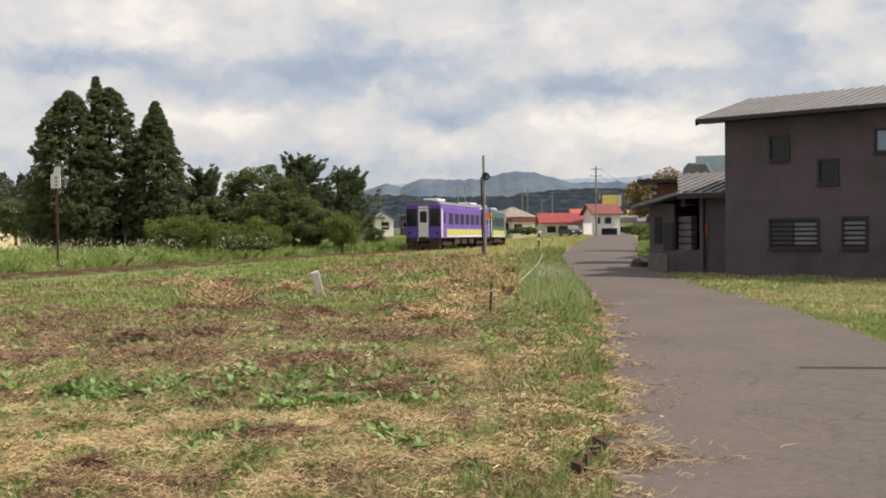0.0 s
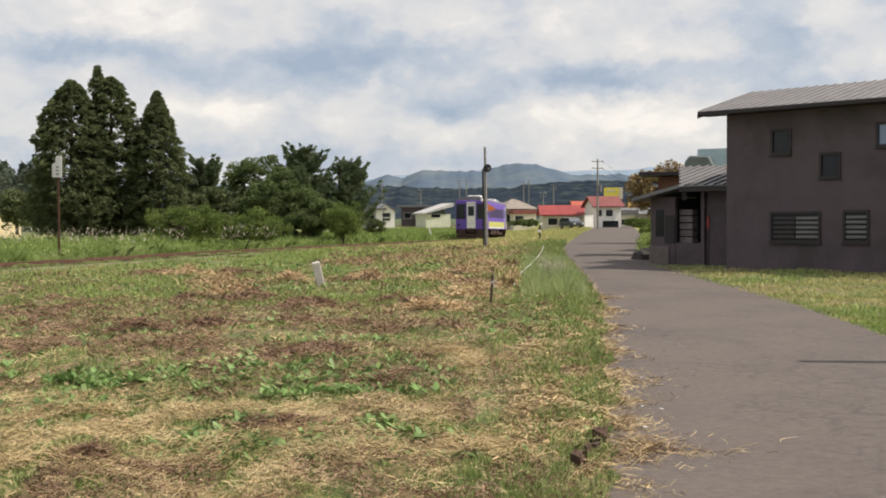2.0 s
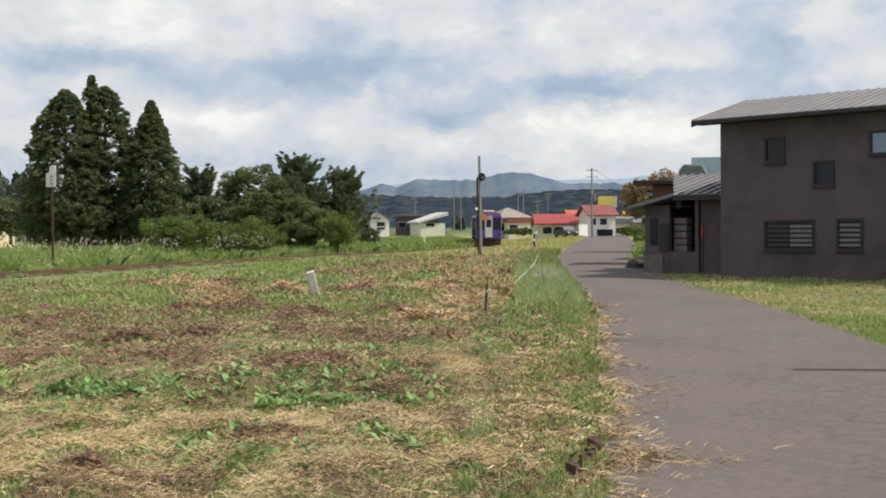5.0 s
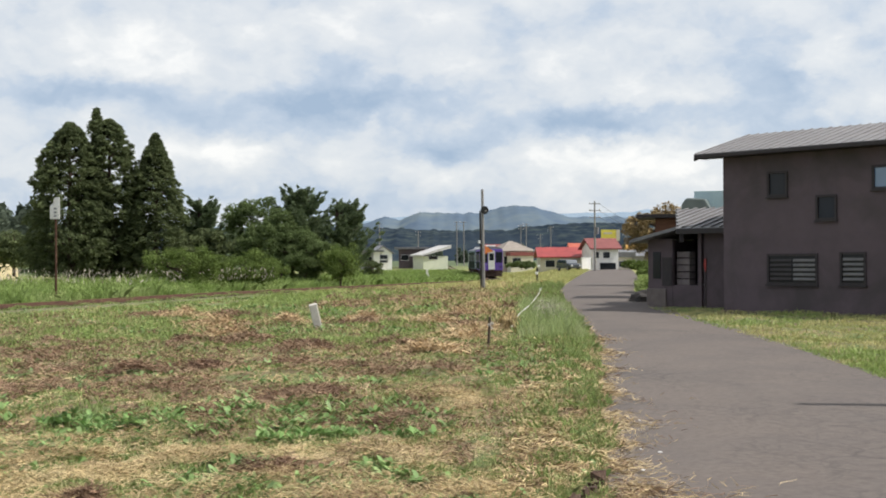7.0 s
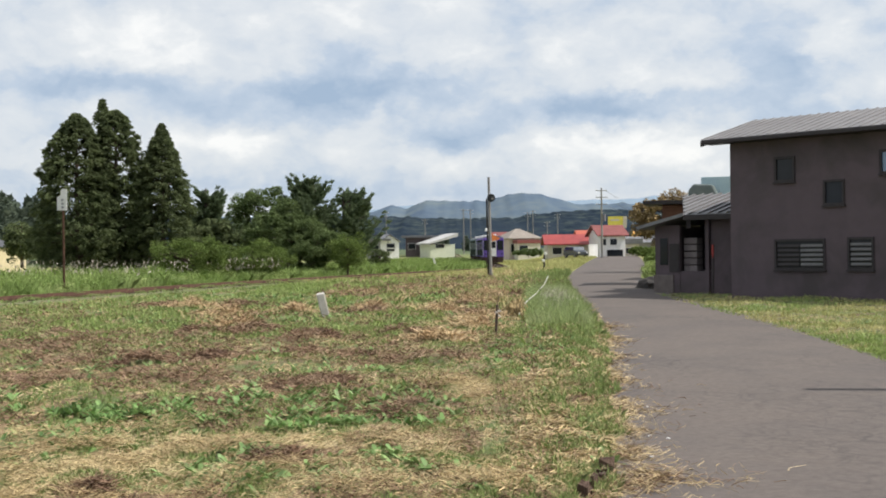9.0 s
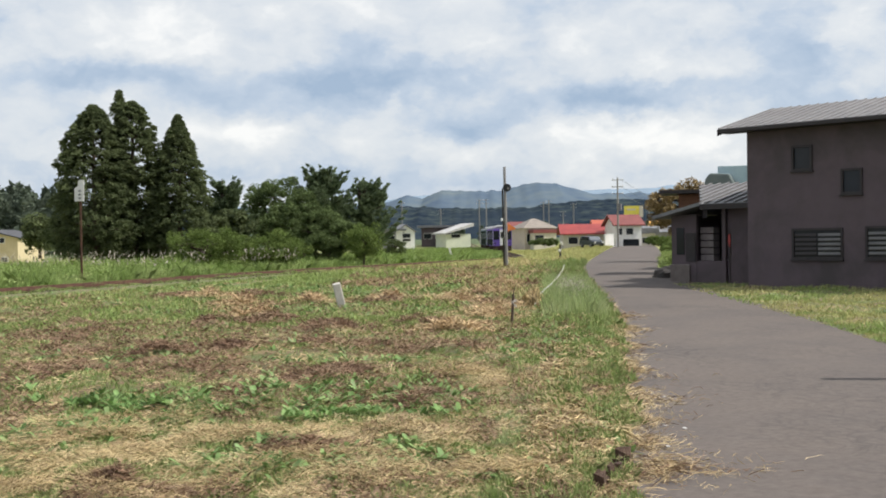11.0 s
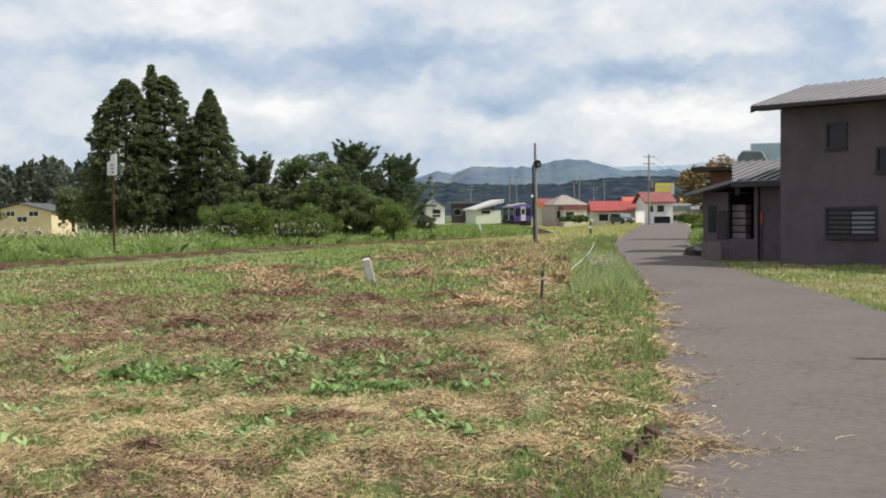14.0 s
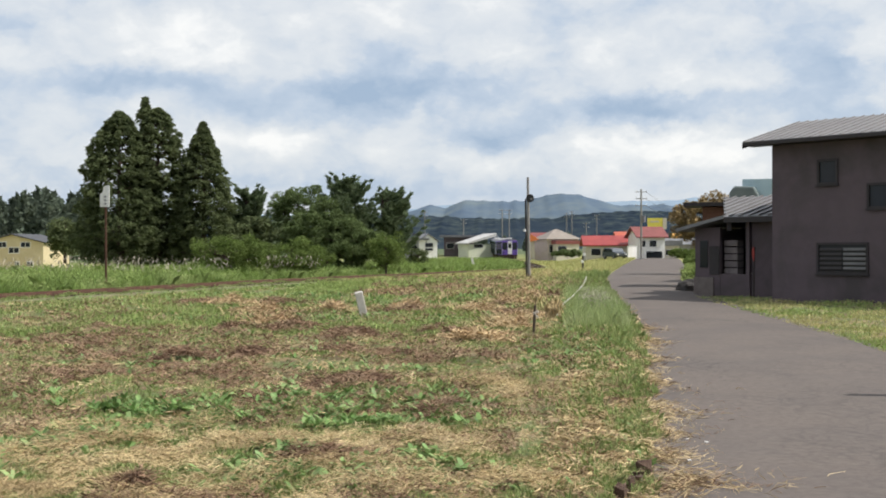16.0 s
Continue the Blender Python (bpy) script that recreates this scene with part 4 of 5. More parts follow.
for y0, y1, z0, z1 in ((2.3, 3.9, 1.95, 2.75), (4.3, 6.0, 0.95, 1.85), (6.5, 7.9, 1.95, 2.8), (4.3, 4.9, -1.6, -0.6), (1.8, 2.8, -1.3, -0.6)):
    w = part("window", boxes((-0.05, -0.002, y0 - 0.12, y1 + 0.12, z0 - 0.12, z1 + 0.12)), "white", yellow)
    ym = (y0 + y1) / 2
    part("pane", boxes((-0.08, -0.052, y0, ym - 0.05, z0, z1)), "pane", w)
    part("pane", boxes((-0.08, -0.052, ym + 0.05, y1, z0, z1)), "pane", w)

gw = thing("garden_wall", pose(20.3, 162.5, 0, 0, 0, 35), "bright white painted garden wall beside the lane", "wall")
part("panel", bevel(boxes((0, 1.7, 0, 0.2, -0.4, 1.75)), 0.03), "white", gw)
part("coping", boxes((-0.05, 1.75, -0.04, 0.24, 1.752, 1.85)), "white", gw)
bd = thing("billboard", pose(27.0, 190, 0), "yellow rooftop billboard on steel legs", "billboard")
bm = boxes((0, 2.5, 0, 0.25, 4.6, 6.5))
part("board", bm, "yellow", bd)
part("board_side", boxes((2.55, 3.15, -0.05, 0.3, 4.6, 6.5)), "cream", bd, "pale end panel")
part("lettering_bar", boxes((0.4, 1.9, -0.02, -0.002, 5.75, 6.05)), "cream", bd)
bm = bmesh.new()
for x in (0.2, 1.6, 2.9):
    rod(bm, (x, 0.4, -0.2), (x, 0.4, 4.7), 0.07)
part("legs", bm, "pole_grey", bd)
tk = thing("storage_tank", pose(36, 212, 0), "ochre storage tank on a stand beyond the lane", "tank")
bm = bmesh.new()
rod(bm, (-1.3, 0, 3.25), (1.3, 0, 3.25), 0.95, 0.95, 18)
part("tank", bm, "tank_orange", tk)
part("stand", boxes((-1.1, -0.9, -0.6, 0.6, -0.2, 2.6), (0.9, 1.1, -0.6, 0.6, -0.2, 2.6)), "pole_grey", tk)


def utility_pole(m, h, label, arms=3):
    p = thing("utility_pole", m, label, "utility pole", "utility poles")
    bm = bmesh.new()
    rod(bm, (0, 0, -0.5), (0, 0, h), 0.16, 0.10, 10)
    part("shaft", bm, "pole_grey", p)
    for i in range(arms):
        z = h - 0.4 - i * 0.9
        part("crossarm", boxes((-0.75, 0.75, -0.05, 0.05, z, z + 0.09)), "pole_grey", p)
        for x in (-0.65, 0.65):
            bm = bmesh.new()
            rod(bm, (x, 0, z + 0.09), (x, 0, z + 0.26), 0.05, 0.03, 6)
            part("insulator", bm, "white", p)
    if arms > 2:
        bm = bmesh.new()
        rod(bm, (0.32, 0, h - 4.4), (0.32, 0, h - 3.5), 0.24, 0.24, 12)
        part("transformer", bm, "silver", p)
    return p


utility_pole(pose(20.4, 149.5, 0), 9.3, "grey utility pole with crossarms and transformer by the lane")
for x, y, h in ((20.5, 290, 10.5), (22.0, 292, 11), (25.5, 290, 8), (28.2, 290, 10), (-16, 290, 11), (-6, 290, 9), (4.0, 292, 11.5), (5.8, 292, 11.5),
                (41, 250, 8), (46.5, 250, 8.5)):
    utility_pole(pose(x, y, 0), h, "slim grey utility pole among distant houses", 2)
# the pole beside the camera's lane, whose shadow lies across the asphalt
utility_pole(pose(11.2, 12.65, 0), 9.0, "grey utility pole beside the lane", 0)


def wire(a, b, sag):
    bm = bmesh.new()
    a, b = Vector(a), Vector(b)
    pts = [a.lerp(b, i / 10) - Vector((0, 0, sag * 4 * (i / 10) * (1 - i / 10))) for i in range(11)]
    for p, q in zip(pts, pts[1:]):
        rod(bm, p, q, 0.02, 0.02, 4)
    tagged(part("power_line", bm, "black"), "thin dark overhead power line", "cable", "overhead lines")


for i, z in enumerate((8.9, 8.0, 7.1)):
    wire((20.4 + 0.65, 149.5, z), (46.5 + 0.65, 250, z - 0.4), 0.9)


# ---- things in the field ----
def build_field_things():
    s = thing("marker_stub", pose(-3.0, 27.5, -0.02, 4, -13, 8), "leaning pale concrete marker post in the field", "marker post")
    bm = boxes((-0.10, 0.10, -0.10, 0.10, -0.2, 0.70))
    bevel(bm, 0.025, 2)
    part("shaft", bm, "concrete", s)
    # slim pole with a black disc
    p = thing("signal_pole", pose(2.21, 59.0, 0, 0, -0.6, 0), "slim grey pole carrying a black disc and an orange flag", "pole")
    bm = bmesh.new()
    rod(bm, (0, 0, -0.6), (0, 0, 5.38), 0.085, 0.065, 12)
    part("shaft", bm, "pole_grey", p)
    bm = bmesh.new()
    rod(bm, (-0.13, 0.02, -0.6), (-0.13, 0.02, 4.25), 0.045, 0.045, 8)
    part("conduit", bm, "under", p, "dark conduit")
    bm = bmesh.new()
    rod(bm, (0.10, -0.14, 4.28), (0.10, -0.05, 4.28), 0.21, 0.21, 24)
    disc = part("disc", bm, "black", p)
    bm = bmesh.new()
    rod(bm, (0.17, -0.165, 4.24), (0.17, -0.142, 4.24), 0.06, 0.06, 12)
    part("lens", bm, "pole_grey", disc)
    bm = bmesh.new()
    prism(bm, [(0.09, 2.0), (0.09, 2.42), (0.50, 2.16), (0.50, 2.10)], "y", -0.02, 0.0)
    part("flag", bm, "orange", p, "orange pennant")
    bm = bmesh.new()
    rod(bm, (-0.20, -0.05, 2.55), (-0.20, -0.05, 2.70), 0.07, 0.05, 8)
    part("lamp", bm, "white", p)
    # track sign
    g = thing("track_sign", pose(-17.15, 50.0, 0, 0, 0, -6), "white notched sign board on a rusty post beside the track", "sign")
    bm = bmesh.new()
    rod(bm, (0.0, 0.03, -0.4), (0.0, 0.03, 3.7), 0.055, 0.05, 8)
    part("post", bm, "rust", g)
    bm = bmesh.new()
    prism(bm, [(-0.24, 3.6), (0.21, 3.6), (0.21, 4.56), (0.02, 4.56), (-0.06, 4.5), (-0.08, 4.28), (-0.24, 4.18)], "y", -0.05, -0.02)
    board = part("board", bm, "white", g)
    for z in (3.7, 3.86, 4.02):
        part("lettering_bar", boxes((-0.05, 0.07, -0.056, -0.052, z, z + 0.08)), "grey_wall", board)
    # low post with rag
    q = thing("stake", pose(0.89, 21.8, 0, 0, 2, 0), "thin grey stake with a pale rag tied on", "stake")
    bm = bmesh.new()
    rod(bm, (0, 0, -0.2), (0.02, 0, 0.62), 0.03, 0.025, 8)
    rod(bm, (0.02, 0, 0.60), (0.05, 0, 0.78), 0.01, 0.008, 5)
    part("shaft", bm, "bark", q)
    bm = bmesh.new()
    for i in range(7):
        a = i * 0.9
        rod(bm, (0.03 + 0.04 * math.cos(a), 0.04 * math.sin(a), 0.40 + 0.02 * i), (0.05 + 0.05 * math.cos(a + 0.8), 0.05 * math.sin(a + 0.8), 0.37 + 0.02 * i), 0.018, 0.012, 5)
    part("rag", bm, "concrete", q, "pale rag")
    # marker by the lane with white top
    k = thing("lane_marker", pose(6.84, 80.5, 0), "short dark post with white reflectors by the lane", "marker post")
    bm = bmesh.new()
    rod(bm, (0, 0, -0.5), (0, 0, 1.1), 0.07, 0.07, 8)
    part("shaft", bm, "under", k)
    part("reflector", bevel(boxes((0.02, 0.17, -0.1, 0.08, 1.07, 1.27)), 0.03), "white", k)
    part("reflector", bevel(boxes((-0.15, 0.05, -0.1, 0.08, 0.58, 0.76)), 0.03), "white", k)
    w = thing("white_stick", pose(-1.4, 128, -0.75, 0, -14, 0), "small white stick in the long grass", "stick")
    part("stick", boxes((-0.12, 0.12, -0.05, 0.05, 0, 1.3)), "white", w)
    # hose lying over the verge
    cu = bpy.data.curves.new("hose", "CURVE")
    cu.dimensions, cu.bevel_depth, cu.bevel_resolution = "3D", 0.013, 2
    sp = cu.splines.new("NURBS")
    pts = [(4.75, 54, 0.25), (4.6, 52, 0.46), (3.85, 44, 0.44), (3.2, 38, 0.42), (2.7, 33.8, 0.40), (2.15, 29.5, 0.38), (1.7, 26.4, 0.36), (1.6, 25.9, 0.15)]
    sp.points.add(len(pts) - 1)
    for pt, c in zip(sp.points, pts):
        pt.co = (*c, 1)
    sp.use_endpoint_u = True
    ob = new("hose", cu)
    cu.materials.append(M["rope"])
    tagged(ob, "thin white hose strung over the grassy verge", "hose")


build_field_things()


def build_car():
    c = thing("car", pose(17.5, 155, 0, 0, 0, -70), "dark blue estate car parked beside the lane", "car")
    bm = bmesh.new()
    prism(bm, [(-2.2, 0.35), (2.2, 0.35), (2.25, 0.85), (1.2, 1.0), (0.75, 1.5), (-1.5, 1.55), (-2.15, 1.05)], "y", -0.85, 0.85)
    bevel(bm, 0.08, 2)
    part("body", bm, "car_paint", c)
    for s in (-1, 1):
        bm = bmesh.new()
        prism(bm, [(1.02, 1.0), (0.68, 1.42), (-1.4, 1.46), (-1.9, 1.05)], "y", *sorted((s * 0.855, s * 0.87)))
        part("window", bm, "pane", c)
        for x in (-1.35, 1.35):
            bm = bmesh.new()
            rod(bm, (x, s * 0.68, 0.32), (x, s * 0.88, 0.32), 0.32, 0.32, 16)
            wh = part("wheel", bm, "tyre", c)
            bm = bmesh.new()
            rod(bm, (x, s * 0.86, 0.32), (x, s * 0.89, 0.32), 0.2, 0.2, 12)
            part("rim", bm, "silver", wh)
    for s in (-0.6, 0.6):
        part("headlight", boxes((2.18, 2.27, s - 0.15, s + 0.15, 0.62, 0.78)), "white", c)


build_car()


# ---- plants ----
rng = np.random.default_rng(7)


def cards(centres, normals_up, size, aspect=1.0, droop=0.0, aim=None):
    """Leaf-shaped four-corner cards with random turns: verts, faces."""
    n = len(centres)
    a = rng.normal(size=(n, 3))
    a[:, 2] = a[:, 2] * 0.6 - droop
    if aim is not None:
        a = aim + 0.45 * a
    a /= np.linalg.norm(a, axis=1)[:, None]
    b = np.cross(a, rng.normal(size=(n, 3)) + np.array([0, 0, normals_up]))
    b /= np.linalg.norm(b, axis=1)[:, None] + 1e-9
    s = (size * rng.uniform(0.6, 1.3, n))[:, None]
    p = [centres - a * s * aspect, centres + b * s * 0.5, centres + a * s * aspect, centres - b * s * 0.5]
    return np.stack(p, 1).reshape(-1, 3), np.arange(4 * n).reshape(n, 4)


def tree(name, base, height, clumps, leaf, material, label, category="tree", per=60, droop=0.3, trunk_r=0.25, aspect=1.0, group="", sweep=None):
    """clumps: rows of x, y, z, radius about the foot. The trunk and a limb to each tenth clump, and a crown of leaf cards."""
    t = thing(name, pose(*base), label, category, group)
    clumps = np.asarray(clumps, float)
    bm = bmesh.new()
    rod(bm, (0, 0, -0.3), (0, 0, height * 0.55), trunk_r, trunk_r * 0.6, 8)
    rod(bm, (0, 0, height * 0.55), (0, 0, height * 0.93), trunk_r * 0.6, 0.03, 8)
    for c in clumps[::max(9, len(clumps) // 70)]:
        z = max(0.3, min(c[2] - 0.4, height * 0.85))
        rod(bm, (0, 0, z), (c[0], c[1], c[2]), 0.06, 0.02, 5)
    part("trunk", bm, "bark", t)
    n = len(clumps) * per
    d = rng.normal(size=(n, 3))
    d /= np.linalg.norm(d, axis=1)[:, None]
    r = rng.uniform(0.35, 1.0, n) ** 0.6
    k = np.repeat(np.arange(len(clumps)), per)
    c = clumps[k, :3] + d * (r * clumps[k, 3])[:, None] * np.array([1, 1, 0.75])
    aim = None
    if sweep is not None:       # twigs point outward and up or down
        aim = c * np.array([1, 1, 0])
        aim = aim / (np.linalg.norm(aim, axis=1)[:, None] + 0.05) + np.array([0, 0, sweep])
    v, f = cards(c, 0.5, leaf, aspect, droop, aim)
    crown = raw_mesh("crown", v, f, material)
    crown.parent = t
    return t


def cone_clumps(h, r, n, bottom=0.8, power=0.75, shape=2.0, clump=0.6, seed=0):
    g = np.random.default_rng(seed)
    z = bottom + (h - bottom) * g.uniform(0, 1, n) ** 0.95
    f = (z - bottom) / (h - bottom)
    rad = r * np.clip(1 - f ** shape, 0.02, 1) ** power
    a = g.uniform(0, 2 * math.pi, n)
    rad = rad * (0.93 + 0.05 * np.sin(f * 31 + seed + 2 * np.sin(a)) + 0.06 * np.sin(3 * a + 9 * f + seed)) * (0.75 + 0.25 * smooth(0, 0.15, f))
    q = rad * np.sqrt(g.uniform(0.30, 1.0, n))
    return np.stack([q * np.cos(a), q * np.sin(a), z, clump * (0.55 + 0.6 * (1 - f)) * g.uniform(0.7, 1.2, n)], 1)


def ball_clumps(w, d, h, n, z0=0.5, clump=0.6, seed=0):
    g = np.random.default_rng(seed)
    p = g.normal(size=(n, 3))
    p /= np.linalg.norm(p, axis=1)[:, None]
    p *= (g.uniform(0.3, 1, n) ** 0.5)[:, None]
    bump = 1 + 0.18 * np.sin(p[:, 0] * 5 + seed) * np.cos(p[:, 2] * 4)
    return np.stack([p[:, 0] * w / 2 * bump, p[:, 1] * d / 2, z0 + (h - z0) * (0.5 + 0.5 * p[:, 2] * bump), clump * g.uniform(0.6, 1.2, n)], 1)


def layer_clumps(h, r, n, seed=0, clump=0.22, lean=0.0):
    """Upswept limbs set with small tufts and side twigs, as an old pine has."""
    g = np.random.default_rng(seed)
    out = []
    for i in range(n):
        f = g.uniform(0.14, 1)
        a = g.uniform(0, 2 * math.pi)
        reach = r * (1.08 - 0.80 * f) * g.uniform(0.5, 1.05)
        for k in range(10):
            q = reach * (0.2 + 0.09 * k)
            z = f * h * 0.88 + 0.016 * k * k * reach * 0.6
            for side in ((0,) if k > 7 else (-1, 0, 1)):
                b = a + side * 0.30 * (1 - 0.07 * k)
                out.append((q * math.cos(b) + g.normal() * 0.07 + lean * f, q * math.sin(b) + g.normal() * 0.07, z + g.normal() * 0.05,
                            clump * g.uniform(0.7, 1.1) * (1.2 - 0.07 * k)))
    return np.array(out)


tree("cedar_tree", (-25.9, 78.5, 0), 11.4, cone_clumps(11.3, 3.35, 1500, power=0.72, shape=2.7, clump=0.34, seed=3), 0.085, "cedar",
     "tall dark green cedar with a bumpy rounded top", per=40, aspect=1.8, droop=0.3, sweep=-0.15, group="cedar clump")
tree("cedar_tree", (-23.6, 80.0, 0), 12.6, np.concatenate([cone_clumps(11.7, 2.6, 1250, power=0.62, shape=3.2, clump=0.34, seed=5), cone_clumps(12.5, 0.6, 60, 10.8, 0.9, 1.0, clump=0.3, seed=6) + np.array([-0.9, 0, 0, 0])]),
     0.085, "cedar", "tallest dark green cedar with a pointed leader", per=40, aspect=1.8, droop=0.3, sweep=-0.15, group="cedar clump")
tree("cedar_tree", (-20.3, 80.0, 0), 10.7, cone_clumps(10.7, 2.75, 1100, power=0.85, shape=1.8, clump=0.32, seed=8), 0.085, "cedar",
     "dark green cedar with a narrow pointed crown", per=40, aspect=1.8, droop=0.3, sweep=-0.15, group="cedar clump")
tree("pine_tree", (-18.2, 84.5, 0), 6.9, layer_clumps(6.6, 3.7, 60, seed=4, lean=0.4), 0.085, "pine", "dark pine with flat spreading tiers", per=20, aspect=2.6, droop=-0.2, sweep=0.5)
tree("broadleaf_tree", (-15.0, 89, 0), 6.8, ball_clumps(5.4, 4.5, 6.9, 220, 1.2, 0.5, seed=2), 0.10, "leaf", "rounded dull green broadleaf tree", per=105)
tree("pine_tree", (-10.4, 84, 0), 7.5, layer_clumps(7.2, 4.4, 58, seed=9), 0.085, "pine", "pine with feathery upswept tips", per=20, aspect=2.4, droop=-0.2, sweep=0.6)
tree("pine_tree", (-7.9, 85, 0), 6.6, layer_clumps(6.4, 3.5, 46, seed=13, lean=0.9), 0.085, "pine", "smaller pine leaning outward with ragged limbs", per=20, aspect=2.4, droop=-0.2, sweep=0.6)
tree("broadleaf_tree", (-11.8, 82, 0), 5.6, ball_clumps(6.0, 4.5, 5.0, 220, 0.8, 0.45, seed=11), 0.10, "leaf", "dense dark green broadleaf tree", per=95)
tree("shrub", (-9.6, 80, 0), 3.5, ball_clumps(4.8, 3.5, 3.6, 150, 0.3, 0.40, seed=12), 0.075, "leaf", "wide rounded green shrub", "shrub", per=140, trunk_r=0.1)
tree("shrub", (-7.0, 78, 0), 2.6, ball_clumps(2.6, 3, 2.7, 70, 0.3, 0.45, seed=14), 0.075, "leaf_light", "yellowish green shrub at the tree line", "shrub", per=90, trunk_r=0.1)
tree("shrub", (-15.6, 68, 0), 2.4, ball_clumps(5.0, 3, 2.5, 110, 0.2, 0.45, seed=15), 0.07, "leaf_light", "low light green shrub before the cedars", "shrub", per=110, trunk_r=0.1)
tree("shrub", (-12.2, 70, 0), 2.0, ball_clumps(4.6, 3, 2.1, 90, 0.2, 0.45, seed=16), 0.07, "leaf_light", "low green shrub under the trees", "shrub", per=110, trunk_r=0.1)
tree("shrub", (-17.5, 83, 0), 3.6, ball_clumps(6, 4, 3.8, 110, 0.3, 0.6, seed=17), 0.2, "cedar", "dark undergrowth shrub between the cedars", "shrub", per=50, trunk_r=0.1)
tree("shrub", (-24.5, 82, 0), 3.2, ball_clumps(8, 4, 3.4, 150, 0.2, 0.6, seed=18), 0.2, "cedar", "dark undergrowth at the feet of the cedars", "shrub", per=50, trunk_r=0.1)
tree("shrub", (-7.4, 122, -0.4), 1.9, ball_clumps(2.4, 2, 2.0, 50, 0.2, 0.35, seed=19), 0.12, "cedar", "dark round shrub in the long grass", "shrub", per=45, trunk_r=0.06)
tree("broadleaf_tree", (-57.0, 150, 0), 6.0, ball_clumps(4.2, 4.5, 6.0, 110, 0.4, 0.7, seed=21), 0.22, "cedar", "bushy dark green tree beyond the field", per=50)
tree("broadleaf_tree", (-69.5, 150, 0), 3.0, ball_clumps(5, 4, 3.2, 80, 0.3, 0.7, seed=22), 0.22, "cedar", "low bushy tree beside the yellow house", per=50)
tree("ochre_tree", (13.7, 70, 0), 4.8, ball_clumps(5.0, 3, 5.0, 200, 1.5, 0.40, seed=23), 0.08, "ochre_leaf", "small tree with ochre foliage behind the sheds", per=110)
tree("shrub", (17.6, 92, 0), 1.2, ball_clumps(3.0, 5, 1.15, 80, 0.1, 0.35, seed=24), 0.10, "leaf_light", "green shrubs beside the lane", "shrub", per=90, trunk_r=0.06)
tree("shrub", (9.4, 47.6, 0), 1.0, ball_clumps(1.6, 1.6, 1.0, 40, 0.05, 0.25, seed=25), 0.09, "leaf_light", "low green shrub at the annex corner", "shrub", per=50, trunk_r=0.04)
tree("shrub", (28.2, 160, 0), 1.2, ball_clumps(5, 5, 1.3, 80, 0.1, 0.4, seed=26), 0.18, "leaf_light", "low olive hedge by the far end of the lane", "hedge", per=50, trunk_r=0.06)
tree("shrub", (14.6, 205, -0.1), 1.2, ball_clumps(6, 2, 1.3, 60, 0.1, 0.4, seed=27), 0.2, "leaf", "low clipped hedge before the beige house", "hedge", per=50, trunk_r=0.06)


def far_wood():
    """Conifer wood beyond the yellow house and thin woods behind the far houses."""
    vs, fs, k = [], [], 0
    for i in range(280):
        if i < 240:
            x, y = rng.uniform(-210, -94), rng.uniform(290, 350)
            h = rng.uniform(13, 19) * (0.75 if x > -112 else 1)
        else:
            x, y = rng.uniform(-75, 140), rng.uniform(400, 480)
            h = rng.uniform(3, 7)
        n = 120
        f = rng.uniform(0, 1, n) ** 0.8
        r = (1 - f) ** 0.8 * h * 0.2 + 0.25
        a = rng.uniform(0, 2 * math.pi, n)
        c = np.stack([x + r * np.cos(a), y + r * np.sin(a), h * (0.05 + 0.95 * f)], 1)
        v, q = cards(c, 0.4, 1.15, 1.0, 0.6)
        vs.append(v)
        fs.append(q + k)
        k += len(v)
    ob = raw_mesh("far_wood", np.concatenate(vs), np.concatenate(fs), "far_conifer")
    tagged(ob, "distant conifer wood, its colour lightened for haze", "wood", kind="stuff")


far_wood()


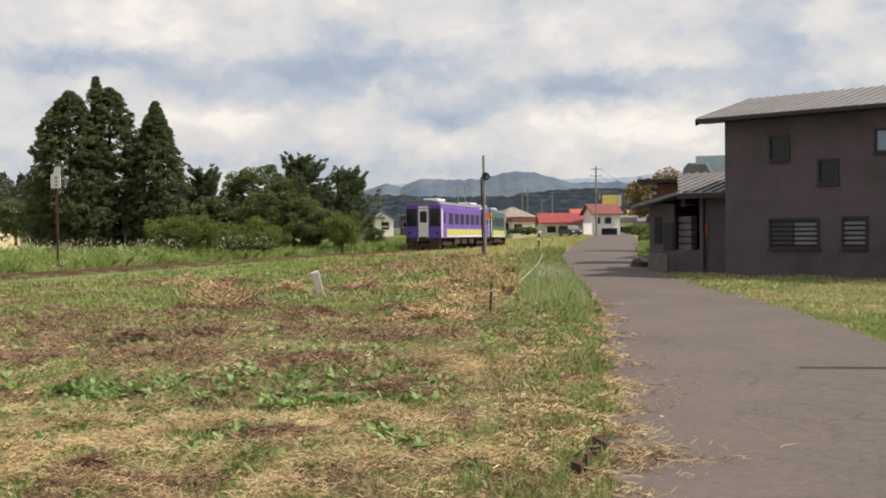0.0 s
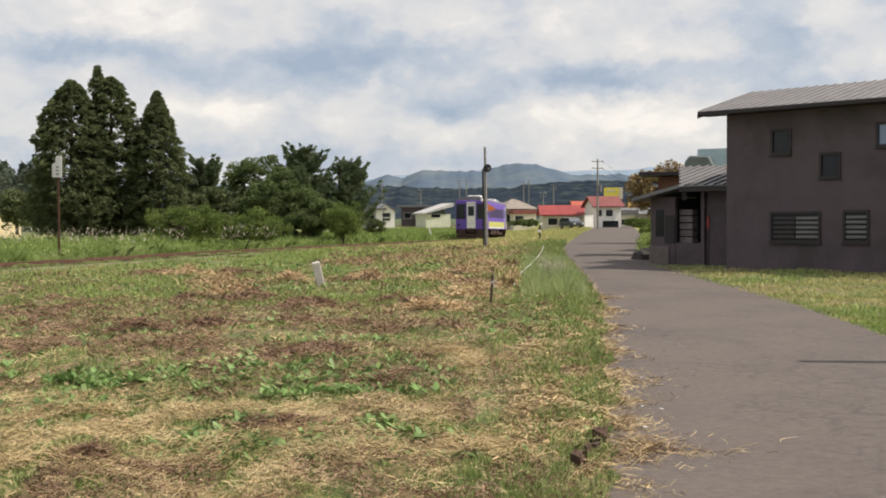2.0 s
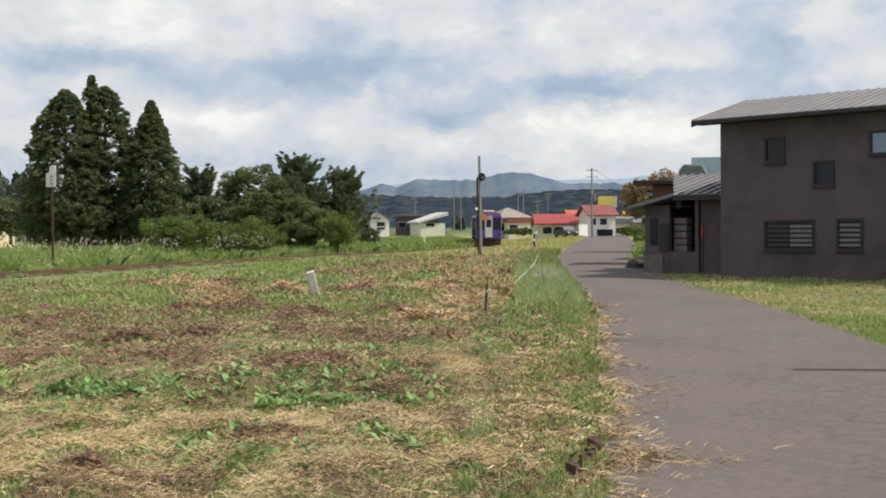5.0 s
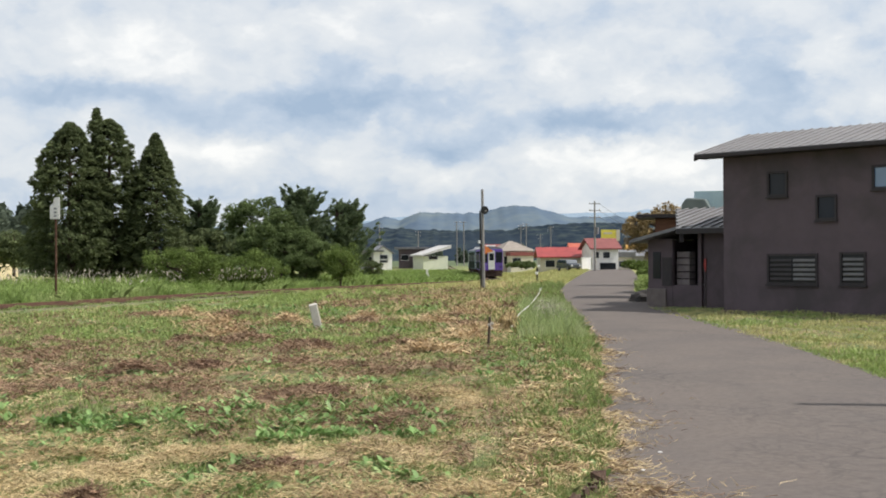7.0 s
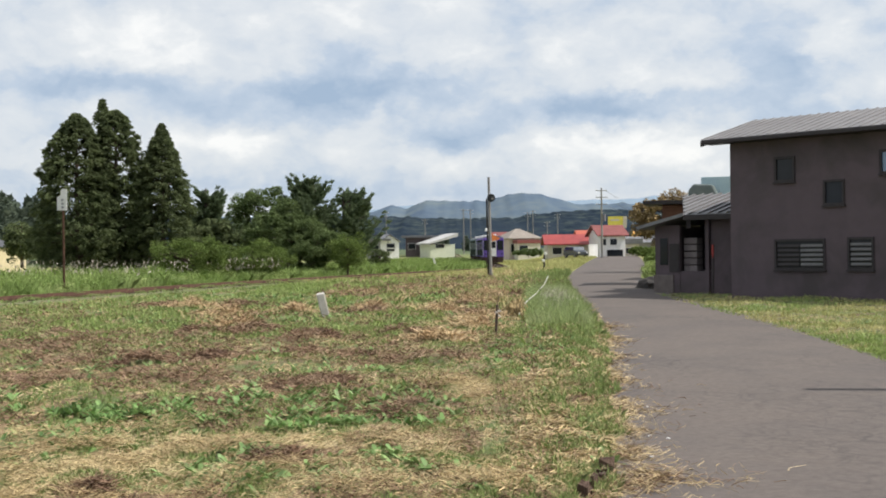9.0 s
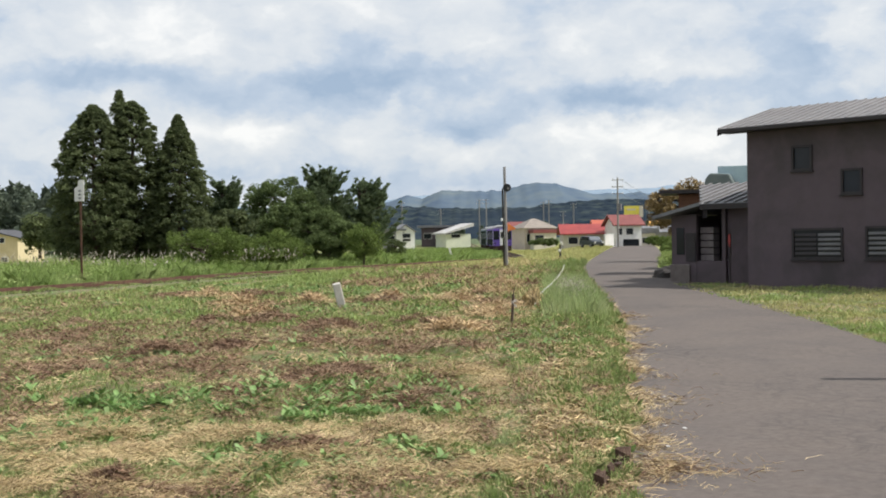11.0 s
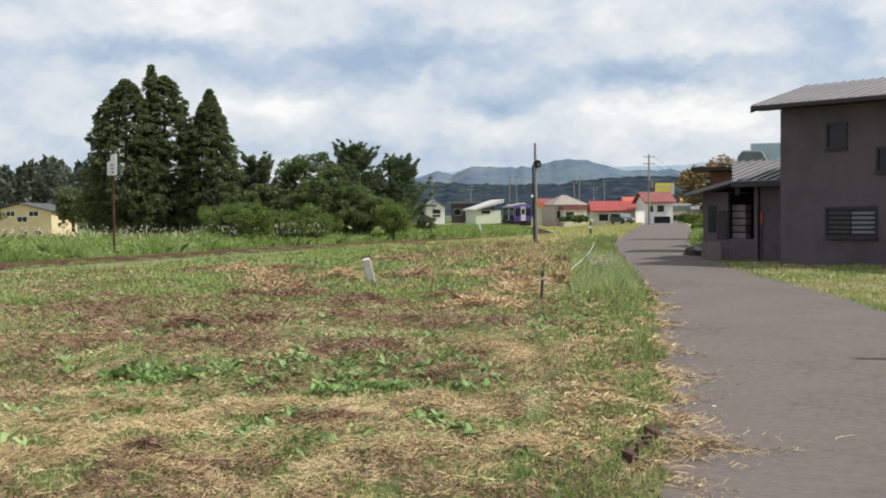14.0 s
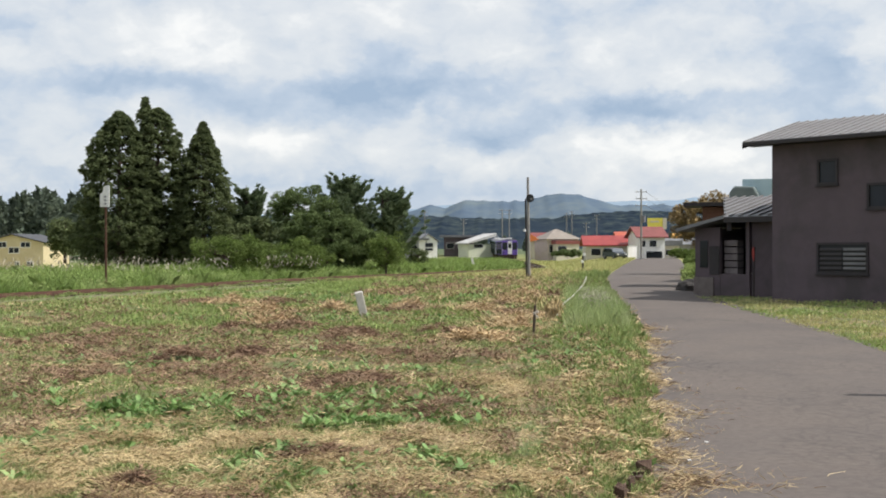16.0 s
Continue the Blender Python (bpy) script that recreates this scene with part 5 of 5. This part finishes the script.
# ---- grass, litter and weeds ----
def blades(name, x, y, height, width, material, label, lean=0.4, lift=0.0, flat=False, up=0.0):
    """Bent two-piece blades on the ground, or pieces lying on it."""
    n = len(x)
    z = ground_z(x, y) + lift
    a = rng.uniform(0, 2 * math.pi, n)
    w = width * rng.uniform(0.6, 1.4, n)
    h = height * rng.uniform(0.5, 1.4, n)
    side = np.stack([np.cos(a), np.sin(a), 0 * a], 1)
    tilt = rng.uniform(0, 2 * math.pi, n)
    out = np.stack([np.cos(tilt), np.sin(tilt), 0 * a], 1)
    p = np.stack([x, y, z], 1)
    if flat:
        d = np.stack([np.cos(a), np.sin(a), rng.uniform(-0.15, 0.35 + up, n)], 1)
        nrm = np.cross(d, rng.normal(size=(n, 3)))
        nrm /= np.linalg.norm(nrm, axis=1)[:, None]
        e = d * h[:, None]
        s = nrm * w[:, None] / 2
        bow = (rng.normal(size=(n, 3)) * np.array([0.22, 0.22, 0.08]) + np.array([0, 0, 0.10])) * h[:, None]
        m = p + e * 0.5 + bow
        v = np.stack([p - s, p + s, m - s, m + s, p + e - s * 0.5, p + e + s * 0.5], 1).reshape(-1, 3)
        o = np.arange(n)[:, None] * 6
        f = np.concatenate([o + np.array([[0, 1, 3, 2]]), o + np.array([[2, 3, 5, 4]])])
    else:
        k = lean * rng.uniform(0.2, 1.2, n)
        mid = p + out * (h * k * 0.35)[:, None] + np.array([0, 0, 1]) * (h * 0.6)[:, None]
        tip = p + out * (h * k)[:, None] + np.array([0, 0, 1]) * (h * np.sqrt(np.clip(1 - k * k * 0.5, 0.2, 1)))[:, None]
        s = side * w[:, None] / 2
        v = np.stack([p - s, p + s, mid + s * 0.8, tip, mid - s * 0.8], 1).reshape(-1, 3)
        f = np.arange(5 * n).reshape(n, 5)
    ob = raw_mesh(name, v, f, material)
    return tagged(ob, label, "grass", kind="stuff")


def off_road(x, y, margin=0.0):
    lo, hi = road_edges(y)
    return (x < lo - margin) | (x > hi + margin)


def off_track(x, y, m=1.0):
    tx = track_x(y)
    return np.abs(x - tx) > m


def field(n, y0, y1, power=2.0, left=0.56):
    """Points before the track, denser near the eye, between the view's left side and the lane."""
    u = rng.uniform(0, 1, n)
    y = y0 * (y1 / y0) ** u if power == 2.0 else y0 + (y1 - y0) * u
    lo, hi = road_edges(y)
    x = rng.uniform(-left * y, lo)
    k = x > track_x(y) + 1.0
    return x[k], y[k]


def patches(rows, n, spread=1.0):
    """Points thrown round the middles of patches: rows of x, y, half-width, half-depth."""
    rows = np.asarray(rows)
    k = rng.integers(0, len(rows), n)
    x = rows[k, 0] + rng.normal(size=n) * rows[k, 2] * spread * 0.6
    y = rows[k, 1] + rng.normal(size=n) * rows[k, 3] * spread * 0.6
    ok = off_road(x, y, -0.15)
    return thin(x[ok], y[ok], 2.3, -0.08, 21.0)


def heaped(x, y, rows, top):
    """Height over the ground of loose stuff heaped in patches, with a broken crest."""
    z = np.zeros(len(x))
    for a, b, w, d in rows:
        z = np.maximum(z, np.exp(-((x - a) / w) ** 2 - ((y - b) / d) ** 2))
    crest = np.array([0.6 + 0.9 * noise.noise((p * 3.1, q * 3.1, 50)) for p, q in zip(x, y)])
    return top * z * np.clip(crest, 0.1, 1.3) * rng.uniform(0.3, 1.0, len(x))


def thin(x, y, scale, level, seed):
    """Keep points where slow noise is above level."""
    v = np.array([noise.noise((a * scale, b * scale * 0.6, seed)) for a, b in zip(x, y)])
    k = v > level
    return x[k], y[k]


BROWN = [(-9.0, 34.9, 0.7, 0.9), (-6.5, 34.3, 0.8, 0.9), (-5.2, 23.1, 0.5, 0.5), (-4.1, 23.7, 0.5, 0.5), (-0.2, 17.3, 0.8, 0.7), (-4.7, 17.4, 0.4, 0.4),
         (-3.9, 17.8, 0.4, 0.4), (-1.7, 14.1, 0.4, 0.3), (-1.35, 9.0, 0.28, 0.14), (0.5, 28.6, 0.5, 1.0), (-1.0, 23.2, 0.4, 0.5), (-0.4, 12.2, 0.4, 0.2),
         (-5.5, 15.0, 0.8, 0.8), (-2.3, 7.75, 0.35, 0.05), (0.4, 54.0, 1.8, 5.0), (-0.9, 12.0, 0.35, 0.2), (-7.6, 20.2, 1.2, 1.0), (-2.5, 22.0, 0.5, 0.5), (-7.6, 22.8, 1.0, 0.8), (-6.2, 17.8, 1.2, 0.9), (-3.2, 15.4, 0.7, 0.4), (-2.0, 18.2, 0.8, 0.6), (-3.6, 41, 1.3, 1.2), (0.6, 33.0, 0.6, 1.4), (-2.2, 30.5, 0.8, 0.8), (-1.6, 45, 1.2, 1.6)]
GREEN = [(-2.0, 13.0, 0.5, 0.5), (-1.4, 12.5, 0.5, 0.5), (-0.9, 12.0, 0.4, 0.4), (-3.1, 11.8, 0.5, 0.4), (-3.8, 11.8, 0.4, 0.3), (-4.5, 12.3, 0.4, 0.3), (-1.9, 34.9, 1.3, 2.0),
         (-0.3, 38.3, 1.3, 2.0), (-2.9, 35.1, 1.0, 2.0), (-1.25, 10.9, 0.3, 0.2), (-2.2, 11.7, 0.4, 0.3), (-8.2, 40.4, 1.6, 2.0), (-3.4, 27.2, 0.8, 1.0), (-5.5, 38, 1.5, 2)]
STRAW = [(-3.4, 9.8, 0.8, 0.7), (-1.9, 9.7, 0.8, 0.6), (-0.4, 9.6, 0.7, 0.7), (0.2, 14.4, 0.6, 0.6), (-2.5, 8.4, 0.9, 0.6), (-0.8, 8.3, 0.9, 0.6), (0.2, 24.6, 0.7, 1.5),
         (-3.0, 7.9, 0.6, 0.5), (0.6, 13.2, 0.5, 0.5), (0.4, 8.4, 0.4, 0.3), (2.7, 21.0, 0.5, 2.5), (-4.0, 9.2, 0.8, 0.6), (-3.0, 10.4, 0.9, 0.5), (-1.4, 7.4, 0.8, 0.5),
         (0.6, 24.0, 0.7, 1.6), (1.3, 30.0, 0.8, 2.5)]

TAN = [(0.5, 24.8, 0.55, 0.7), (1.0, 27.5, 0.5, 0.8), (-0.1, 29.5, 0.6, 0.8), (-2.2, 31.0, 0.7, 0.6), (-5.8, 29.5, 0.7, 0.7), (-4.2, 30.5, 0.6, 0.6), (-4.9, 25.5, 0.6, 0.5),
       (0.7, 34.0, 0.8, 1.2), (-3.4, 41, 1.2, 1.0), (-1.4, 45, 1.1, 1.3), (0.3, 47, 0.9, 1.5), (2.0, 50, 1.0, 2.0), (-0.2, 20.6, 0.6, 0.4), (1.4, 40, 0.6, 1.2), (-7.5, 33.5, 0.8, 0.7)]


def scatter():
    # short green grass all over the field, in drifts of two sizes
    x, y = thin(*field(150000, 5.2, 34), 0.55, -0.26, 1.0)
    x, y = thin(x, y, 2.6, -0.16, 3.0)
    tuft = 0.7 + 0.9 * np.array([max(0.0, noise.noise((a * 1.7, b * 1.7, 40))) for a, b in zip(x, y)])
    blades("field_grass", x, y, (0.045 + 0.0022 * y) * tuft, 0.0035 + 0.0005 * y, "grass", "short green grass growing through straw", lean=0.7)
    x, y = thin(*field(48000, 22, 62), 0.3, -0.10, 2.0)
    x, y = thin(x, y, 1.3, -0.15, 13.0)
    near = smooth(2.0, 9.0, x - track_x(y))
    blades("field_grass", x, y, (0.07 + 0.0022 * y) * (0.35 + 0.65 * near), 0.006 + 0.0006 * y, "meadow", "green grass of the middle field", lean=0.7)
    x, y = thin(*field(40000, 22, 56), 0.4, -0.06, 17.0)
    k = x > track_x(y) + 3
    blades("field_grass", x[k], y[k], 0.05 + 0.0022 * y[k], 0.006 + 0.0006 * y[k], "grass", "fresh green weeds of the middle field", lean=0.9)
    # straw and brown stalks everywhere near, thicker in their patches
    x, y = thin(*field(48000, 5.2, 40), 1.6, -0.15, 4.0)
    blades("straw_litter", x, y, 0.07 + 0.002 * y, 0.0022 + 0.0003 * y, "straw", "cut straw lying on the field", lift=0.02, flat=True, up=0.15)
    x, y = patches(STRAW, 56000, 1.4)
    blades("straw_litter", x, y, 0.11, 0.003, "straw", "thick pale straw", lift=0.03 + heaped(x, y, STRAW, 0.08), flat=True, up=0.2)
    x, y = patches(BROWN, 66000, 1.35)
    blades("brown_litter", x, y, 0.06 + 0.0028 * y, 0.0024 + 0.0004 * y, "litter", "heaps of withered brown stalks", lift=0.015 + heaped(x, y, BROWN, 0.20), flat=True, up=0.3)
    x, y = thin(*field(105000, 6, 36), 0.45, -0.13, 5.0)
    x, y = thin(x, y, 1.9, -0.08, 6.0)
    blades("brown_litter", x, y, 0.04 + 0.0026 * y, 0.0030 + 0.00045 * y, "litter", "scattered withered brown stalks", lift=0.03, flat=True, up=0.45)
    # thin cover of short blades and stalks between the drifts
    x, y = field(26000, 6, 46)
    blades("field_grass", x, y, 0.03 + 0.0015 * y, 0.004 + 0.0005 * y, "grass", "sparse short grass", lean=1.0)
    x, y = field(15000, 6, 46)
    blades("straw_litter", x, y, 0.05 + 0.002 * y, 0.003 + 0.0004 * y, "dry_tan", "sparse dry stalks", lift=0.02, flat=True, up=0.2)
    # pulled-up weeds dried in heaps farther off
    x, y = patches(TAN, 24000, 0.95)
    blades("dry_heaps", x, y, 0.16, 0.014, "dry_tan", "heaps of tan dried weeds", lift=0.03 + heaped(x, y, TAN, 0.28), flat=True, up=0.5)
    y = rng.uniform(36, 64, 13000)
    lo, hi = road_edges(y)
    x = rng.uniform(-5, 6, len(y))
    k = (x < lo) & (x > track_x(y) + 2)
    x, y = thin(x[k], y[k], 0.6, 0.05, 9.0)
    blades("brown_litter", x, y, 0.17, 0.03, "litter", "withered weeds before the track", lift=0.05, flat=True, up=0.9)
    y = rng.uniform(30, 80, 20000)
    lo, hi = road_edges(y)
    x = lo - rng.uniform(0.2, 1, len(y)) * 6
    x, y = thin(x, y, 0.5, 0.0, 10.0)
    x, y = thin(x, y, 1.4, -0.05, 15.0)
    blades("straw_litter", x, y, 0.2, 0.016, "straw", "dry straw-coloured grass towards the lane", lift=0.05, flat=True, up=0.9)
    # verge along the lane
    u = rng.uniform(0, 1, 56000)
    y = 5.5 * (70 / 5.5) ** u
    lo, hi = road_edges(y)
    x = lo - np.abs(rng.normal(size=len(y))) * (0.35 + 0.012 * y) + 0.02 + 0.07 * np.sin(y * 1.9 + np.sin(y * 4.3))
    x, y = thin(x, y, 2.4, -0.12, 11.0)
    x, y = thin(x, y, 7.0, -0.2, 31.0)
    blades("verge_grass", x, y, (0.055 + 0.004 * y) * rng.uniform(0.5, 1.3, len(y)), 0.0035 + 0.0006 * y, "grass", "uneven green grass along the lane edge", lean=0.7)
    u = rng.uniform(0, 1, 17000)
    y = 6.0 * (45 / 6.0) ** u
    lo, hi = road_edges(y)
    x = lo + rng.normal(size=len(y)) * (0.12 + 0.9 / y) - 0.08 + 0.6 / y
    x, y = thin(x, y, 2.6, 0.02, 12.0)
    blades("verge_straw", x, y, 0.13, 0.0024 + 0.00025 * y, "straw", "straw blown onto the lane edge", lift=0.022, flat=True)
    u = rng.uniform(0, 1, 14000)
    y = 5.5 * (60 / 5.5) ** u
    lo, hi = road_edges(y)
    x = lo - rng.uniform(0.0, 1.0, len(y)) * (0.6 + 0.03 * y)
    x, y = thin(x, y, 0.7, -0.05, 14.0)
    blades("verge_straw", x, y, 0.09 + 0.003 * y, 0.004 + 0.0005 * y, "straw", "dry stalks in the verge", lift=0.04, flat=True)
    # tongues of loose stalks swept onto the asphalt
    for y0, reach, count in ((8.35, 0.42, 1900), (9.4, 0.22, 700), (10.7, 0.24, 600), (11.9, 0.36, 800), (14.1, 0.30, 700), (17.2, 0.26, 600), (20.5, 0.3, 600), (24.0, 0.3, 600)):
        lo, hi = road_edges(np.full(count, y0))
        x = lo + np.abs(rng.normal(size=count)) * reach - 0.12
        y = y0 + rng.normal(size=count) * (0.10 + 0.017 * y0)
        x, y = thin(x, y, 3.4, -0.16, 33.0)
        half = len(x) // 2
        blades("verge_straw", x[:half], y[:half], 0.13, 0.0022 + 0.00025 * y0, "litter", "brown stalks swept onto the lane edge", lift=0.024, flat=True, up=0.08)
        blades("verge_straw", x[half:], y[half:], 0.16, 0.0022 + 0.00025 * y0, "straw", "pale stalks swept onto the lane edge", lift=0.026, flat=True, up=0.08)
    # taller tuft between hose and lane
    y = 23 + 18 * rng.beta(1.6, 1.6, 22000)
    lo, hi = road_edges(y)
    x = lo - 0.15 - rng.uniform(0, 1, len(y)) * 1.4
    blades("tall_tuft", x, y, 0.36, 0.009, "tuft", "tall soft grass beside the lane", lean=0.6)
    y = 25 + 11 * rng.beta(2, 2, 1100)
    lo, hi = road_edges(y)
    x = lo - 0.3 - rng.beta(2, 2, len(y)) * 1.0
    v, f = cards(np.stack([x, y, 0.30 + rng.uniform(0, 0.22, len(y))], 1), 0.5, 0.012, 2.5, 0.0)
    tagged(raw_mesh("grass_plumes", v, f, "plume"), "fine pinkish seed heads over soft grass", "grass", kind="stuff")
    # grassy bank on the lane's other side, past the annex
    y = rng.uniform(47, 110, 9000)
    lo, hi = road_edges(y)
    x = hi + 0.1 + np.abs(rng.normal(size=len(y))) * 1.2
    blades("bank_grass", x, y, 0.42, 0.02, "meadow", "bright green grass along the lane past the annex", lean=0.6)
    # lawn on the other side
    u = rng.uniform(0, 1, 44000)
    y = 9 * (46 / 9) ** u
    lo, hi = road_edges(y)
    x = hi + rng.uniform(-0.05, 1, len(y)) * np.clip(0.46 * y + 1.0 - hi, 0.5, 16)
    c = ((x - 9.28) + (y - 36.98)) / math.sqrt(2) < -0.02
    x, y = x[c], y[c]
    dry = np.array([noise.noise((a * 0.35, b * 0.25, 70)) + 0.6 * noise.noise((a * 1.5, b * 1.1, 71)) for a, b in zip(x, y)]) > -0.16
    low_h = 0.05 + 0.0016 * y
    blades("lawn_grass", x[dry], y[dry], low_h[dry] * 0.8, 0.005 + 0.0005 * y[dry], "lawn", "dry yellow patches of lawn before the dark house", lean=1.0)
    blades("lawn_grass", x[~dry], y[~dry], low_h[~dry], 0.005 + 0.0005 * y[~dry], "meadow", "yellow-green lawn before the dark house", lean=0.9)
    # tall grass beyond the track, pale plumes in it
    y = rng.uniform(34, 76, 62000)
    tx = track_x(y)
    x = tx - 1.4 - rng.uniform(0, 1, len(y)) ** 1.3 * (0.30 * y + 2)
    wave = np.array([0.85 + 0.7 * noise.noise((a * 0.5, b * 0.35, 60)) + 0.35 * noise.noise((a * 1.7, b * 1.2, 61)) for a, b in zip(x, y)])
    blades("tall_grass", x, y, 0.62 * np.clip(wave, 0.3, 1.5), 0.022, "tall", "tall green grass beyond the track", lean=0.8)
    # leafy weeds among it
    x, y = thin(x[:40000], y[:40000], 0.6, 0.0, 62.0)
    z = ground_z(x, y) + rng.uniform(0.1, 0.62, len(y))
    v, f = cards(np.stack([x, y, z], 1), 1.2, 0.05, 1.1, 0.2)
    tagged(raw_mesh("leafy_weeds", v, f, "meadow"), "leafy green weeds among the tall grass", "weeds", kind="stuff")
    x, y = thin(rng.uniform(-34, -8, 2600), rng.uniform(57, 70, 2600), 0.45, 0.02, 63.0)
    ok = x < track_x(y) - 2
    x, y = x[ok], y[ok]
    v, f = cards(np.stack([x, y, 0.55 + rng.uniform(0, 0.7, len(y))], 1), 0.5, 0.05, 2.2, 0.0, np.tile((0.1, 0.0, 1.0), (len(y), 1)))
    tagged(raw_mesh("grass_plumes", v, f, "plume"), "pale feathery grass plumes", "grass", kind="stuff")
    y = rng.uniform(76, 215, 30000)
    tx = track_x(y)
    x = tx - 1.6 - rng.uniform(0, 1, len(y)) ** 1.2 * 22
    blades("tall_grass", x, y, 0.66, 0.07, "tall", "tall green grass of the far meadow", lean=0.9)
    y = rng.uniform(60, 200, 22000)
    lo, hi = road_edges(y)
    tx = track_x(y)
    x = tx + 1.5 + rng.uniform(0, 1, len(y)) * np.maximum(lo - tx - 1.6, 0.1)
    blades("meadow_grass", x, y, 0.22, 0.05, "lawn", "yellow-green grass between track and lane", lean=0.7)
    y = rng.uniform(40, 62, 21000)
    x = rng.uniform(-8, 5, len(y))
    k = (x > track_x(y) + 1.1) & off_road(x, y, 0.1)
    k &= x > track_x(y) + 4.5
    blades("meadow_grass", x[k], y[k], 0.17, 0.03, "meadow", "green weeds before the track", lean=0.7)
    # grass between and beside the rails
    y = 28 * (120 / 28) ** rng.uniform(0, 1, 27000)
    tx = track_x(y)
    x = tx + rng.uniform(-1.6, 1.5, len(y))
    on = np.abs(np.abs(x - tx) - GAUGE / 2) > 0.12
    x, y = x[on], y[on]
    blades("track_grass", x, y, 0.095, 0.026, "grass", "grass growing between the rails", lean=0.7, lift=0.1)


def broad_weeds():
    """Dock-like weeds: rosettes of broad leaves."""
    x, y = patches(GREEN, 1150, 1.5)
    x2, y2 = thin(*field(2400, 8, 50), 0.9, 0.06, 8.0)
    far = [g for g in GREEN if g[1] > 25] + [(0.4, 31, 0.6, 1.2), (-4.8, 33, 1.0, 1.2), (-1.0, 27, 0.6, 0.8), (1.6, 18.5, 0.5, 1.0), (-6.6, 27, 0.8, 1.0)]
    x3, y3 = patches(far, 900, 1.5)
    x, y = np.concatenate([x, x2, x3]), np.concatenate([y, y2, y3])
    vs, n = [], 0
    for px, py in zip(x, y):
        m = rng.integers(5, 12)
        a = rng.uniform(0, 2 * math.pi, m)
        l = rng.uniform(0.08, 0.18, m) * (1 + 0.012 * py)
        up = rng.uniform(0.15, 1.0, m)
        d = np.stack([np.cos(a) * np.cos(up), np.sin(a) * np.cos(up), np.sin(up)], 1)
        s = np.stack([-np.sin(a), np.cos(a), 0 * a], 1)
        o = np.array([px, py, float(ground_z(px, py))])
        w = (l * 0.12)[:, None]
        q = l[:, None]
        droop = np.array([0, 0, -1]) * q * 0.25
        vs.append(np.stack([o + 0 * s, o + d * q * 0.35 + s * w, o + d * q * 0.75 + s * w * 0.8 + droop * 0.4, o + d * q + droop,
                            o + d * q * 0.75 - s * w * 0.8 + droop * 0.4, o + d * q * 0.35 - s * w], 1).reshape(-1, 3))
        n += m
    ob = raw_mesh("broad_weeds", np.concatenate(vs), np.arange(6 * n).reshape(n, 6), "broad")
    tagged(ob, "broad-leaved green weeds in the field", "weeds", kind="stuff")


scatter()
broad_weeds()


def rotten_timber():
    """A decayed board sunk on edge in the verge, broken into splinters."""
    t = thing("rotten_timber", pose(0.90, 7.75, 0, 0, 0, -19), "dark brown rotten timber sunk in the verge", "timber")
    g = random.Random(5)
    turn = pose(0.90, 7.75, 0, 0, 0, -19)
    y = 0.0
    while y < 1.0:
        w = g.uniform(0.03, 0.08)
        at = turn @ Vector((0, y, 0))
        z = float(ground_z(at.x, at.y))
        bm = boxes((-0.04 + g.uniform(-0.03, 0.03), 0.02 + g.uniform(-0.02, 0.03), y, y + w, z - 0.1, z + 0.07 + g.uniform(0, 0.06)))
        for v in bm.verts:
            v.co += Vector((g.uniform(-0.015, 0.015), g.uniform(-0.012, 0.012), g.uniform(-0.04, 0.03) if v.co.z > z else 0))
        part("splinter", bm, "rot", t)
        y += w + g.uniform(0.004, 0.02)


rotten_timber()
for px, py, tilt in ((1.78, 10.1, 20), (1.92, 9.95, -35), (2.08, 11.9, 70), (1.62, 9.1, 10)):
    scrap = thing("paper_scrap", pose(px, py, 0.030, 4, 3, tilt), "small white paper scrap lying on the asphalt", "litter", "paper scraps")
    bm = bmesh.new()
    prism(bm, [(-0.018, -0.008), (0.012, -0.012), (0.020, 0.006), (-0.010, 0.011)], "z", 0.0, 0.006)
    part("sheet", bm, "white", scrap)

b = thing("dry_bush", pose(1.58, 26.2, 0), "withered straw-brown bush on the verge", "bush")
c = ball_clumps(0.34, 0.3, 0.48, 40, 0.03, 0.10, seed=31)
v, f = cards(np.repeat(c[:, :3], 30, 0) + rng.normal(size=(1200, 3)) * 0.04, 0.2, 0.03, 2.6, 0.0, np.tile((0.0, 0.0, 1.0), (1200, 1)))
raw_mesh("foliage", v, f, "straw").parent = b


# ---- what moves ----
def motions():
    for car, lead in ((near_car, CAR_L / 2), (far_car, CAR_L * 1.5 + 0.8)):
        wheels = [o for o in car.children_recursive if o.name.startswith("wheelset")]
        for o in wheels:
            at = o.location.copy()
            walk(o, [(k / 15, pose(*at, -math.degrees(SPEED * k / 15 / 0.43))) for k in range(241)])
        walk(car, [(t, car_pose(CAR_START + SPEED * t + lead)) for t in np.arange(0, 16.01, 0.5)])


motions()
